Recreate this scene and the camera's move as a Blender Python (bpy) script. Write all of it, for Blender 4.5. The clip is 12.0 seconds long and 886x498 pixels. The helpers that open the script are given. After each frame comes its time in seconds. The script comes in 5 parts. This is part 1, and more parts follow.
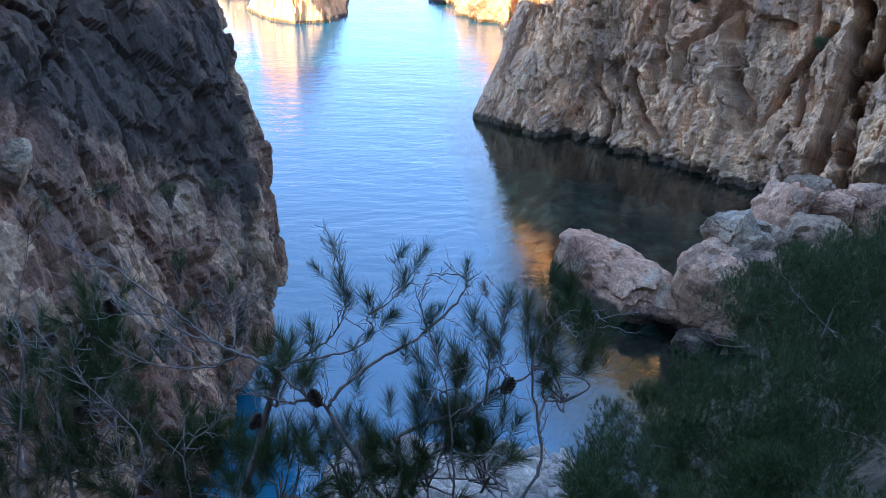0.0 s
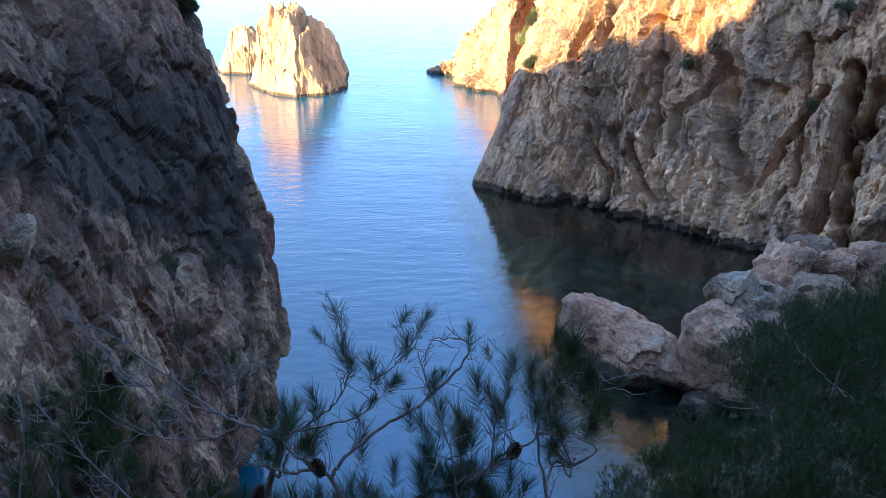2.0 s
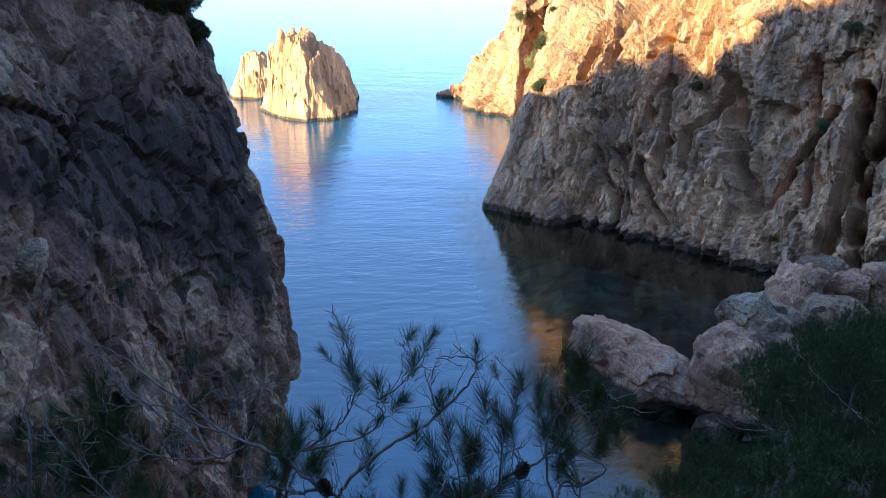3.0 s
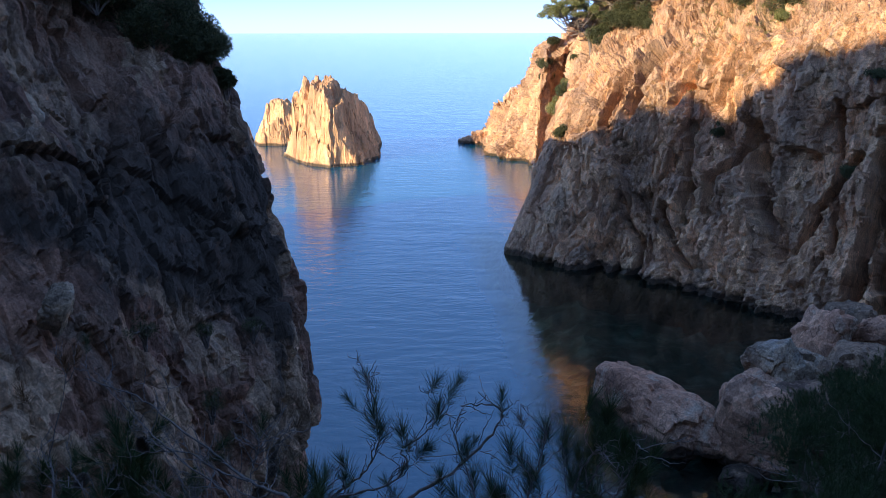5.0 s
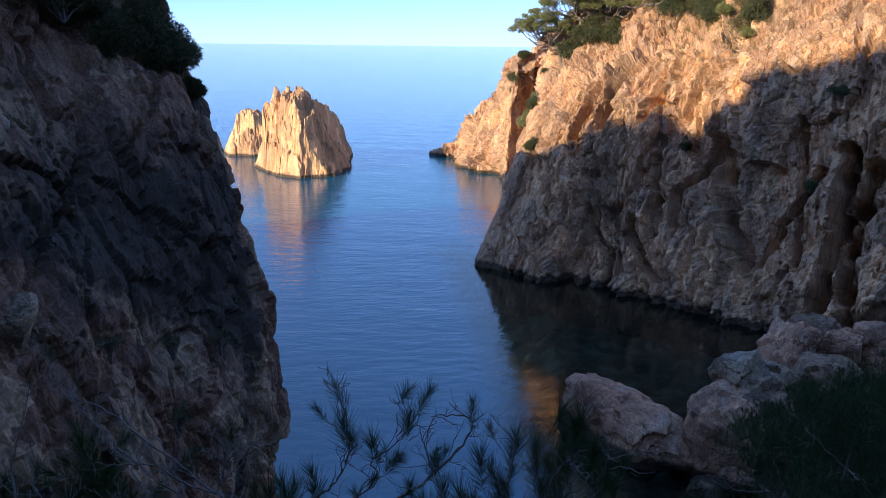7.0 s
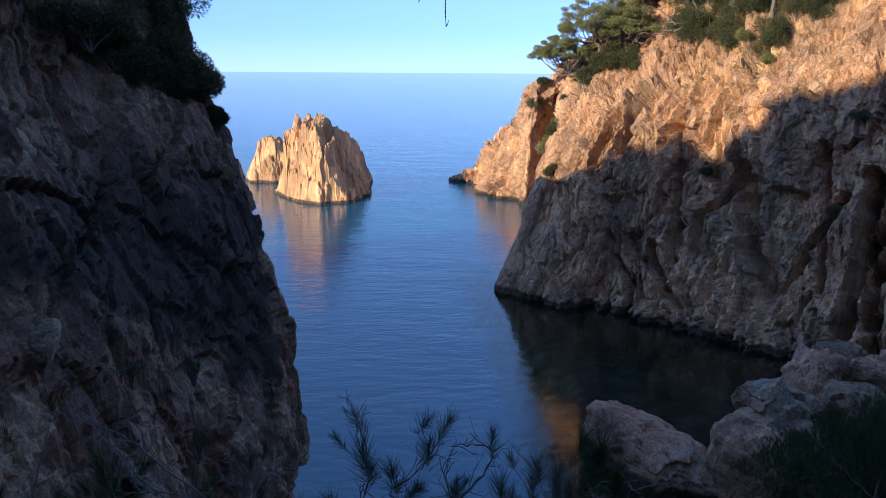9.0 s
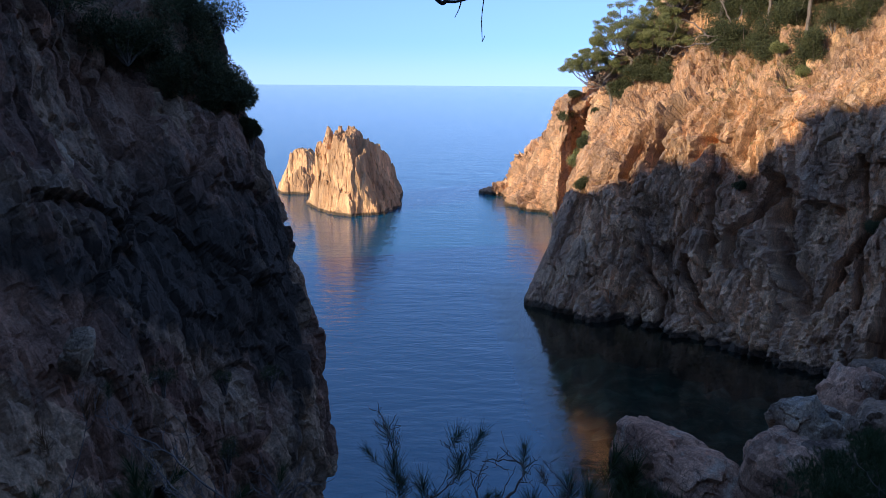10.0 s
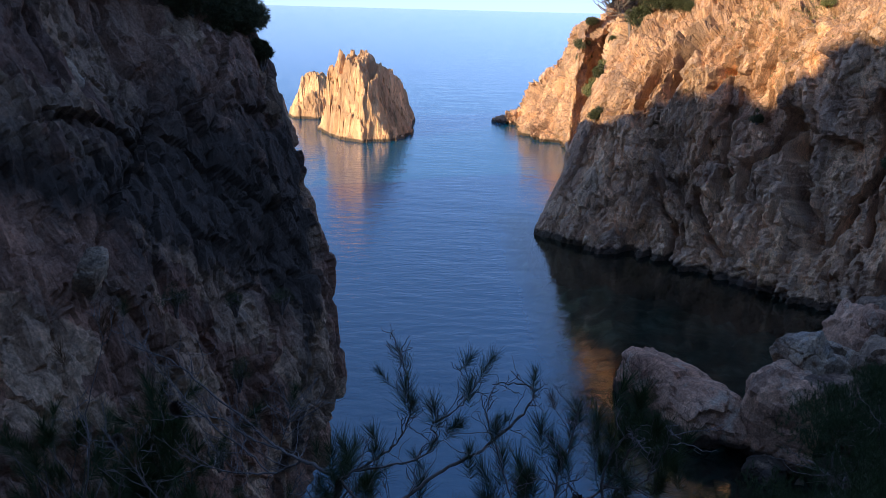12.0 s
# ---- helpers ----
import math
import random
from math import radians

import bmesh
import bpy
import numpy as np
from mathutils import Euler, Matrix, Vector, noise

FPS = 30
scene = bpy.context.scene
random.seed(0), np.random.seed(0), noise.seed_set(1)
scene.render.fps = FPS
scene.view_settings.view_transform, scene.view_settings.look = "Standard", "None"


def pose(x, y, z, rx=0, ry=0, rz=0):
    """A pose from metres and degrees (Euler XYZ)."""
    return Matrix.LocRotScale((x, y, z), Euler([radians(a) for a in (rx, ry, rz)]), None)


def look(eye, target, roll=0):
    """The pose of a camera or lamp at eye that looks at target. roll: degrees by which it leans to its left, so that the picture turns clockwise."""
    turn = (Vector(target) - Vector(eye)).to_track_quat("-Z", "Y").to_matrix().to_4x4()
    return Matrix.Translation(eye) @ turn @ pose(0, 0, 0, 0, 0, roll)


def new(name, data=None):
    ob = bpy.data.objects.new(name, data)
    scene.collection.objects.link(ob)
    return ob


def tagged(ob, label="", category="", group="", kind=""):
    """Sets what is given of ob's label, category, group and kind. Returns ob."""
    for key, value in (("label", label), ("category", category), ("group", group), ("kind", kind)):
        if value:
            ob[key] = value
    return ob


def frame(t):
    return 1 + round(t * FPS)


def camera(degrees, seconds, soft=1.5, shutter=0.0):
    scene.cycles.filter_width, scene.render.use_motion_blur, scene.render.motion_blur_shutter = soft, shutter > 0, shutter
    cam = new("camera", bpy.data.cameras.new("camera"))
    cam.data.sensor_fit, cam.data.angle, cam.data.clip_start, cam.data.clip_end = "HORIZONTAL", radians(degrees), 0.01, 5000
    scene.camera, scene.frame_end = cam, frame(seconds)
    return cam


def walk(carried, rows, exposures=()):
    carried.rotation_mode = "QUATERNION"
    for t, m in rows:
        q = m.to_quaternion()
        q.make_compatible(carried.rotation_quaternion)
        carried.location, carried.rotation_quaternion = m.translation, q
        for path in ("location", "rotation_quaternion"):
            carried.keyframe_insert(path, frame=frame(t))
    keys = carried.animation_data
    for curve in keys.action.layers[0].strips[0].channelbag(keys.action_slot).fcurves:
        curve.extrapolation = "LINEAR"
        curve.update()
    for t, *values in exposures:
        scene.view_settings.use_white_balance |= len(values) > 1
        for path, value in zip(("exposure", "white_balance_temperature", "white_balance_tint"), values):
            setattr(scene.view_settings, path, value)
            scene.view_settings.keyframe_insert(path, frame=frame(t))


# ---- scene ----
cam = camera(56.78, 12.0, soft=0.8)

# seconds, x, y, z, yaw, pitch, roll
PATH = [
    (0.0, 0.000, 0.000, 20.000, -0.000, -24.396, -1.811),
    (0.5, 0.009, -0.004, 20.002, -0.428, -23.853, -1.476),
    (1.0, 0.024, -0.009, 20.001, -1.129, -22.373, -0.968),
    (1.5, 0.018, -0.008, 20.001, -1.131, -20.861, -0.794),
    (2.0, 0.003, -0.014, 19.996, -0.298, -19.718, -0.674),
    (2.5, 0.005, -0.020, 19.991, 0.271, -19.016, -0.400),
    (3.0, 0.017, -0.016, 19.976, 0.306, -18.124, -0.222),
    (3.5, 0.013, -0.019, 19.984, 0.610, -17.446, -0.018),
    (5.5, 0.000, -0.017, 19.983, 1.899, -14.433, 0.055),
    (6.0, -0.003, -0.019, 19.985, 1.596, -14.257, -0.289),
    (6.5, 0.005, -0.021, 19.973, 0.819, -14.409, -0.520),
    (7.0, 0.002, -0.020, 19.978, -0.146, -14.146, -0.656),
    (9.0, 0.001, -0.016, 19.986, 1.183, -12.358, -0.323),
    (9.5, -0.001, -0.014, 19.988, 2.392, -11.838, -0.137),
    (10.0, -0.011, -0.013, 19.990, 3.298, -11.508, -0.359),
    (10.5, -0.029, -0.014, 19.997, 3.702, -11.305, -0.803),
    (11.0, -0.040, -0.013, 19.994, 4.111, -11.219, -0.926),
    (11.5, -0.040, -0.016, 19.994, 4.416, -12.450, -1.149),
    (12.0, -0.028, -0.003, 19.971, 4.299, -16.521, -1.407),
]
EXPOSURES = [(0.0, 3.66, 7000, 15), (1.5, 3.4, 6900, 14), (2.5, 3.0, 6700, 14), (3.5, 2.54, 6450, 14), (5.3, 1.94, 6150, 20), (7.0, 1.8, 6050, 20),
             (9.0, 1.52, 5950, 20), (10.0, 1.36, 5950, 20), (10.5, 1.38, 5950, 20), (11.5, 1.5, 6150, 21), (12.0, 1.66, 6400, 22)]
walk(cam, [(t, pose(x, y, z, 90 + pitch, roll, yaw)) for t, x, y, z, yaw, pitch, roll in PATH], EXPOSURES)

# ---- light: a low warm sun behind the camera, clear winter sky ----
SUN_EL, SUN_AZ = radians(16.2), radians(224.6)
TO_SUN = Vector((math.sin(SUN_AZ) * math.cos(SUN_EL), math.cos(SUN_AZ) * math.cos(SUN_EL), math.sin(SUN_EL)))
sun = new("sun", bpy.data.lights.new("sun", "SUN"))
sun.data.energy, sun.data.angle, sun.data.color = 2.0, radians(0.53), (1.0, 0.81, 0.45)
sun.matrix_world = look(TO_SUN * 200, (0, 0, 0))

world = bpy.data.worlds.new("sky")
scene.world = world
world.use_nodes = True
wn, wl = world.node_tree.nodes, world.node_tree.links
sky = wn.new("ShaderNodeTexSky")
sky.sky_type, sky.sun_disc, sky.sun_elevation, sky.sun_rotation = "NISHITA", False, SUN_EL, SUN_AZ
sky.altitude, sky.air_density, sky.dust_density, sky.ozone_density = 0, 1.0, 0.5, 3.4
geo = wn.new("ShaderNodeTexCoord")
lift = wn.new("ShaderNodeVectorMath")
lift.operation = "ADD"
lift.inputs[1].default_value = (0, 0, 0.31)
wl.new(geo.outputs["Generated"], lift.inputs[0])
wl.new(lift.outputs[0], sky.inputs["Vector"])
level = wn.new("ShaderNodeSeparateXYZ")
wl.new(geo.outputs["Generated"], level.inputs[0])
haze = wn.new("ShaderNodeMapRange")
haze.interpolation_type = "SMOOTHSTEP"
for k, v in (("From Min", -0.005), ("From Max", 0.05), ("To Min", 0.4), ("To Max", 0.0)):
    haze.inputs[k].default_value = v
wl.new(level.outputs["Z"], haze.inputs["Value"])
air = wn.new("ShaderNodeMix")  # pale sea haze along the horizon
air.data_type = "RGBA"
air.inputs[7].default_value = (2.0, 2.55, 3.0, 1)
wl.new(haze.outputs[0], air.inputs[0])
wl.new(sky.outputs[0], air.inputs[6])
wl.new(air.outputs[2], wn["Background"].inputs[0])
wn["Background"].inputs[1].default_value = 0.15


# ---- materials ----
def material(name):
    m = bpy.data.materials.new(name)
    m.use_nodes = True
    return m, m.node_tree.nodes, m.node_tree.links, m.node_tree.nodes["Principled BSDF"]


def ramp(n, stops):
    r = n.new("ShaderNodeValToRGB")
    while len(r.color_ramp.elements) < len(stops):
        r.color_ramp.elements.new(0.5)
    for e, (at, c) in zip(r.color_ramp.elements, stops):
        e.position, e.color = at, (*c, 1) if len(c) == 3 else c
    return r


def tex(n, l, source, kind, scale, stretch=(1, 1, 1), turn=(0, 0, 0), **settings):
    """A noise or Voronoi texture on world positions, stretched and turned; scale in cycles a metre."""
    mp = n.new("ShaderNodeMapping")
    mp.vector_type = "TEXTURE"
    mp.inputs["Scale"].default_value = [1 / a for a in stretch]
    mp.inputs["Rotation"].default_value = [radians(a) for a in turn]
    l.new(source, mp.inputs[0])
    t = n.new("ShaderNodeTex" + kind)
    t.inputs["Scale"].default_value = scale
    for k, v in settings.items():
        if k == "feature":
            t.feature = v
        else:
            t.inputs[k.replace("_", " ")].default_value = v
    l.new(mp.outputs[0], t.inputs["Vector"])
    return t


def mix(n, l, fac, a, b, mode="MIX"):
    m = n.new("ShaderNodeMix")
    m.data_type, m.blend_type = "RGBA", mode
    for sock, val in ((m.inputs[0], fac), (m.inputs[6], a), (m.inputs[7], b)):
        if isinstance(val, (int, float)):
            sock.default_value = val
        elif isinstance(val, tuple):
            sock.default_value = (*val, 1)
        else:
            l.new(val, sock)
    return m.outputs[2]


def calc(n, l, op, a, b=None):
    m = n.new("ShaderNodeMath")
    m.operation = op
    for sock, val in zip(m.inputs, (a, b)):
        if isinstance(val, (int, float)):
            sock.default_value = val
        elif val is not None:
            l.new(val, sock)
    return m.outputs[0]


def rock_material(name, tones, streak, lichen, lichen_amount=0.45, turn=(0, 0, 0), tide=0.5, bump=0.35, dark_area=None, bands=0.0, long=0.3,
                  fresh=None, seams=0.6, cell=0.45):
    """Weathered granite: mottled tones, angular fresh faces, streaks, lichen, seams dark with dirt and painted crack
    shade, a dark tide line, relief at two scales.
    """
    m, n, l, bsdf = material(name)
    pos = n.new("ShaderNodeNewGeometry").outputs["Position"]
    drift = tex(n, l, pos, "Noise", 0.55, Detail=4, Roughness=0.6)
    shift = n.new("ShaderNodeVectorMath")
    shift.operation = "MULTIPLY_ADD"
    shift.inputs[1].default_value = (1.5, 1.5, 1.5)
    l.new(drift.outputs["Color"], shift.inputs[0])
    l.new(pos, shift.inputs[2])
    bent = shift.outputs[0]
    big = tex(n, l, pos, "Noise", 0.22, (1, 1, 0.45), turn, Detail=6, Roughness=0.6)
    r = ramp(n, [(0.3, tones[0]), (0.45, tones[1]), (0.58, tones[2]), (0.72, tones[3])])
    l.new(big.outputs["Fac"], r.inputs[0])
    col = r.outputs[0]
    for scale, low, high in ((cell, 0.72, 1.22), (cell * 3.3, 0.78, 1.18)):
        facet = tex(n, l, bent, "Voronoi", scale, (1, 1, min(1.0, long * 1.6)), turn)
        bright = n.new("ShaderNodeSeparateColor")
        l.new(facet.outputs["Color"], bright.inputs[0])
        fr = ramp(n, [(0.1, (low, low, low * 1.02)), (0.9, (high, high, high * 0.98))])
        l.new(bright.outputs[0], fr.inputs[0])
        col = mix(n, l, 1.0, col, fr.outputs[0], "MULTIPLY")
        if fresh and scale == cell:
            colour, above, amount = fresh
            pick = ramp(n, [(above, (0, 0, 0)), (above + 0.04, (1, 1, 1))])
            l.new(bright.outputs[1], pick.inputs[0])
            col = mix(n, l, calc(n, l, "MULTIPLY", pick.outputs[0], amount), col, colour)
    runs = tex(n, l, pos, "Noise", 1.1, (1, 1, 0.12 if long < 0.5 else 0.6), turn, Detail=5, Roughness=0.65)
    rs = ramp(n, [(0.5, (0, 0, 0)), (0.68, (1, 1, 1))])
    l.new(runs.outputs["Fac"], rs.inputs[0])
    col = mix(n, l, calc(n, l, "MULTIPLY", rs.outputs[0], 0.6), col, streak)
    li = tex(n, l, pos, "Noise", 0.9, (1, 1, 0.7), turn, Detail=8, Roughness=0.7)
    lr = ramp(n, [(0.62 - 0.25 * lichen_amount, (0, 0, 0)), (0.7 - 0.2 * lichen_amount, (1, 1, 1))])
    l.new(li.outputs["Fac"], lr.inputs[0])
    col = mix(n, l, calc(n, l, "MULTIPLY", lr.outputs[0], 0.7), col, lichen)
    if bands:
        bn = tex(n, l, pos, "Noise", 0.42, (1, 1, 0.07), turn, Detail=5, Roughness=0.6)
        br = ramp(n, [(0.5, (0, 0, 0)), (0.6, (1, 1, 1))])
        l.new(bn.outputs["Fac"], br.inputs[0])
        col = mix(n, l, calc(n, l, "MULTIPLY", br.outputs[0], bands), col, (0.21, 0.165, 0.13))
    grain = tex(n, l, pos, "Noise", 9, Detail=6, Roughness=0.75)
    gr = ramp(n, [(0.3, (0.5, 0.49, 0.48)), (0.7, (1.4, 1.4, 1.4))])
    l.new(grain.outputs["Fac"], gr.inputs[0])
    col = mix(n, l, 1.0, col, gr.outputs[0], "MULTIPLY")
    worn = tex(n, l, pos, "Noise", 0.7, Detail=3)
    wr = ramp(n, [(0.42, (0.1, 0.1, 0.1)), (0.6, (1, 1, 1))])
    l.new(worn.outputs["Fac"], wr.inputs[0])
    # dark lines colour in the shade of cracks as well as their dirt
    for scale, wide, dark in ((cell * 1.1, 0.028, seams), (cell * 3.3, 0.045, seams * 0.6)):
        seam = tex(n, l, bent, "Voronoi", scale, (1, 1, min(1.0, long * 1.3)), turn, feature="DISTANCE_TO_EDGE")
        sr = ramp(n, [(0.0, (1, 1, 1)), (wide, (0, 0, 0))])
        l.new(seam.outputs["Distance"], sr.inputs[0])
        seam_dark = calc(n, l, "MULTIPLY", calc(n, l, "MULTIPLY", sr.outputs[0], wr.outputs[0]), dark)
        col = mix(n, l, seam_dark, col, (0.06, 0.045, 0.036))
    sep = n.new("ShaderNodeSeparateXYZ")
    l.new(pos, sep.inputs[0])
    # darker colour past a wavering slanted line and along the edge, weaker high up
    if dark_area:
        axis, offset, base, slope, colour = dark_area
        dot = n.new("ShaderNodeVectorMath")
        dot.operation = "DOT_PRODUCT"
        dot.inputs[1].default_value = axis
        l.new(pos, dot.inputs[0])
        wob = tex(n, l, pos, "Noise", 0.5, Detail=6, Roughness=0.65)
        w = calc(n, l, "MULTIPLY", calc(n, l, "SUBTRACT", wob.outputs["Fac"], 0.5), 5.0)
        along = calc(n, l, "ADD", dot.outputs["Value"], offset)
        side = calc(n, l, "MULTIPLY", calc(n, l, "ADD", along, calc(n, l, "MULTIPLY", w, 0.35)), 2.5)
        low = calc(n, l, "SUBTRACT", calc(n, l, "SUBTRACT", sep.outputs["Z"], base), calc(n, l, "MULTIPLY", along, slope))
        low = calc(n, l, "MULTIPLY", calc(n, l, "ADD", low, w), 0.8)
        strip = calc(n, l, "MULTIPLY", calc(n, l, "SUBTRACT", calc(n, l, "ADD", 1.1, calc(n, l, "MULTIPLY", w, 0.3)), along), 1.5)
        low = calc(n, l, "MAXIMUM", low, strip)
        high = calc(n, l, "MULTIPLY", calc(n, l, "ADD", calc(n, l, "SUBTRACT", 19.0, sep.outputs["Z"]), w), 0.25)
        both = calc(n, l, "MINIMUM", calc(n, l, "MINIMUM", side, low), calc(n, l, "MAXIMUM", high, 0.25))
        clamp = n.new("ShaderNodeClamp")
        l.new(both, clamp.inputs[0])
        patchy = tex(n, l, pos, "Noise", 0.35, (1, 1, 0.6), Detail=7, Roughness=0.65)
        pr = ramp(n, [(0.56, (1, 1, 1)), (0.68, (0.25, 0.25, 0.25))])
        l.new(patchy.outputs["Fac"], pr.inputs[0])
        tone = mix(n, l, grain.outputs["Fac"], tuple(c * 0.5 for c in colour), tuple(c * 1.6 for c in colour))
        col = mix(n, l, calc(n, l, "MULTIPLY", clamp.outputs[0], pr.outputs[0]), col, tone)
    if tide:
        edge = tex(n, l, pos, "Noise", 1.2, Detail=4)
        z = calc(n, l, "ADD", sep.outputs["Z"], calc(n, l, "MULTIPLY", edge.outputs["Fac"], -tide * 1.6))
        tr = ramp(n, [(0.0, (1, 1, 1)), (0.25, (0, 0, 0))])
        l.new(z, tr.inputs[0])
        col = mix(n, l, calc(n, l, "MULTIPLY", tr.outputs[0], 0.85), col, (0.03, 0.026, 0.022))
    l.new(col, bsdf.inputs["Base Color"])
    bsdf.inputs["Roughness"].default_value = 0.92
    bsdf.inputs["Specular IOR Level"].default_value = 0.25
    crack = tex(n, l, pos, "Voronoi", 1.4, (1, 1, long), turn, feature="DISTANCE_TO_EDGE")
    cr = ramp(n, [(0.0, (0, 0, 0)), (0.06, (1, 1, 1))])
    l.new(crack.outputs["Distance"], cr.inputs[0])
    mid = tex(n, l, pos, "Noise", 4.5, (1, 1, long), turn, Detail=9, Roughness=0.72)
    fine = tex(n, l, pos, "Noise", 15, (1, 1, min(1, long * 2)), turn, Detail=6, Roughness=0.7)
    h = calc(n, l, "ADD", calc(n, l, "ADD", mid.outputs["Fac"], calc(n, l, "MULTIPLY", fine.outputs["Fac"], 0.3)), calc(n, l, "MULTIPLY", cr.outputs[0], 0.12))
    b = n.new("ShaderNodeBump")
    b.inputs["Strength"].default_value, b.inputs["Distance"].default_value = 1.0, bump
    l.new(h, b.inputs["Height"])
    l.new(b.outputs[0], bsdf.inputs["Normal"])
    return m


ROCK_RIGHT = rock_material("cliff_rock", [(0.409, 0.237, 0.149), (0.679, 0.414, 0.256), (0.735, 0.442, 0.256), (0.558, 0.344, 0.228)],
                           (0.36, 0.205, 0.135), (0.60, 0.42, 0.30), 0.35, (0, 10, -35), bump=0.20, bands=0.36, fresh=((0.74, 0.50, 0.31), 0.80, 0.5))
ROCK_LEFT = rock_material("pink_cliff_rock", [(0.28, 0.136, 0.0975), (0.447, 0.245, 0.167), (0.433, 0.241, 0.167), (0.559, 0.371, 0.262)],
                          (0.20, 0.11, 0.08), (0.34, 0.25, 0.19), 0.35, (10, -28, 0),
                          dark_area=((-0.37, -0.92, 0.466), 20.25, 7.7, 0.50, (0.094, 0.073, 0.06)), bump=0.16, bands=0.3, fresh=((0.68, 0.45, 0.29), 0.62, 0.85), cell=0.6)
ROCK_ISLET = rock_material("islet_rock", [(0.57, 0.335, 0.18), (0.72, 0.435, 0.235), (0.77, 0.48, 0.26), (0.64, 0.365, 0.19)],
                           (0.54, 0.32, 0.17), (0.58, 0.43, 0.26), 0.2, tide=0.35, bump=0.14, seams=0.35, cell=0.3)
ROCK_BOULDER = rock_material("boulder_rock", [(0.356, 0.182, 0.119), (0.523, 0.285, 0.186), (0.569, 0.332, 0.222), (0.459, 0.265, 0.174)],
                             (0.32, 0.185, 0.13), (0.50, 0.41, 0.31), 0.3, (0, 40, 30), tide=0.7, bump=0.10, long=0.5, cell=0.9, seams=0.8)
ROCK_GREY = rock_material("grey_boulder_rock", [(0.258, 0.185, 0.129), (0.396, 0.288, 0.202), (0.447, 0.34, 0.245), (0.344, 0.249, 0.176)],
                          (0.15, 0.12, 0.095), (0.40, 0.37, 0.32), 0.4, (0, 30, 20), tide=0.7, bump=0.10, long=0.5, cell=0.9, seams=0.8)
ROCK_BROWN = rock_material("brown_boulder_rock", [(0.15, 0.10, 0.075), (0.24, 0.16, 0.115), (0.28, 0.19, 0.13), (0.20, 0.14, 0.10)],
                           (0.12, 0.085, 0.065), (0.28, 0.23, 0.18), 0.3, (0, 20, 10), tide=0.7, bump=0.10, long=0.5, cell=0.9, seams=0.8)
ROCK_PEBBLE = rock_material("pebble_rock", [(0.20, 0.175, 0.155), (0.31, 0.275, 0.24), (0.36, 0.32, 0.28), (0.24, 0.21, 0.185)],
                            (0.13, 0.10, 0.09), (0.25, 0.23, 0.21), 0.3, tide=0, bump=0.03)


def soil_material():
    m, n, l, bsdf = material("dry_soil")
    pos = n.new("ShaderNodeNewGeometry").outputs["Position"]
    a = tex(n, l, pos, "Noise", 0.7, Detail=8, Roughness=0.7)
    r = ramp(n, [(0.35, (0.03, 0.026, 0.016)), (0.5, (0.07, 0.052, 0.032)), (0.65, (0.12, 0.088, 0.056))])
    l.new(a.outputs["Fac"], r.inputs[0])
    l.new(r.outputs[0], bsdf.inputs["Base Color"])
    bsdf.inputs["Roughness"].default_value = 1.0
    f = tex(n, l, pos, "Noise", 7, Detail=8, Roughness=0.7)
    b = n.new("ShaderNodeBump")
    b.inputs["Distance"].default_value = 0.12
    l.new(f.outputs["Fac"], b.inputs["Height"])
    l.new(b.outputs[0], bsdf.inputs["Normal"])
    return m


SOIL = soil_material()


def seabed_material():
    m, n, l, bsdf = material("seabed_rock")
    pos = n.new("ShaderNodeNewGeometry").outputs["Position"]
    a = tex(n, l, pos, "Noise", 0.5, Detail=7, Roughness=0.65)
    r = ramp(n, [(0.38, (0.03, 0.05, 0.04)), (0.52, (0.10, 0.14, 0.10)), (0.66, (0.34, 0.36, 0.28))])
    l.new(a.outputs["Fac"], r.inputs[0])
    l.new(r.outputs[0], bsdf.inputs["Base Color"])
    bsdf.inputs["Roughness"].default_value = 1.0
    return m


SEABED = seabed_material()


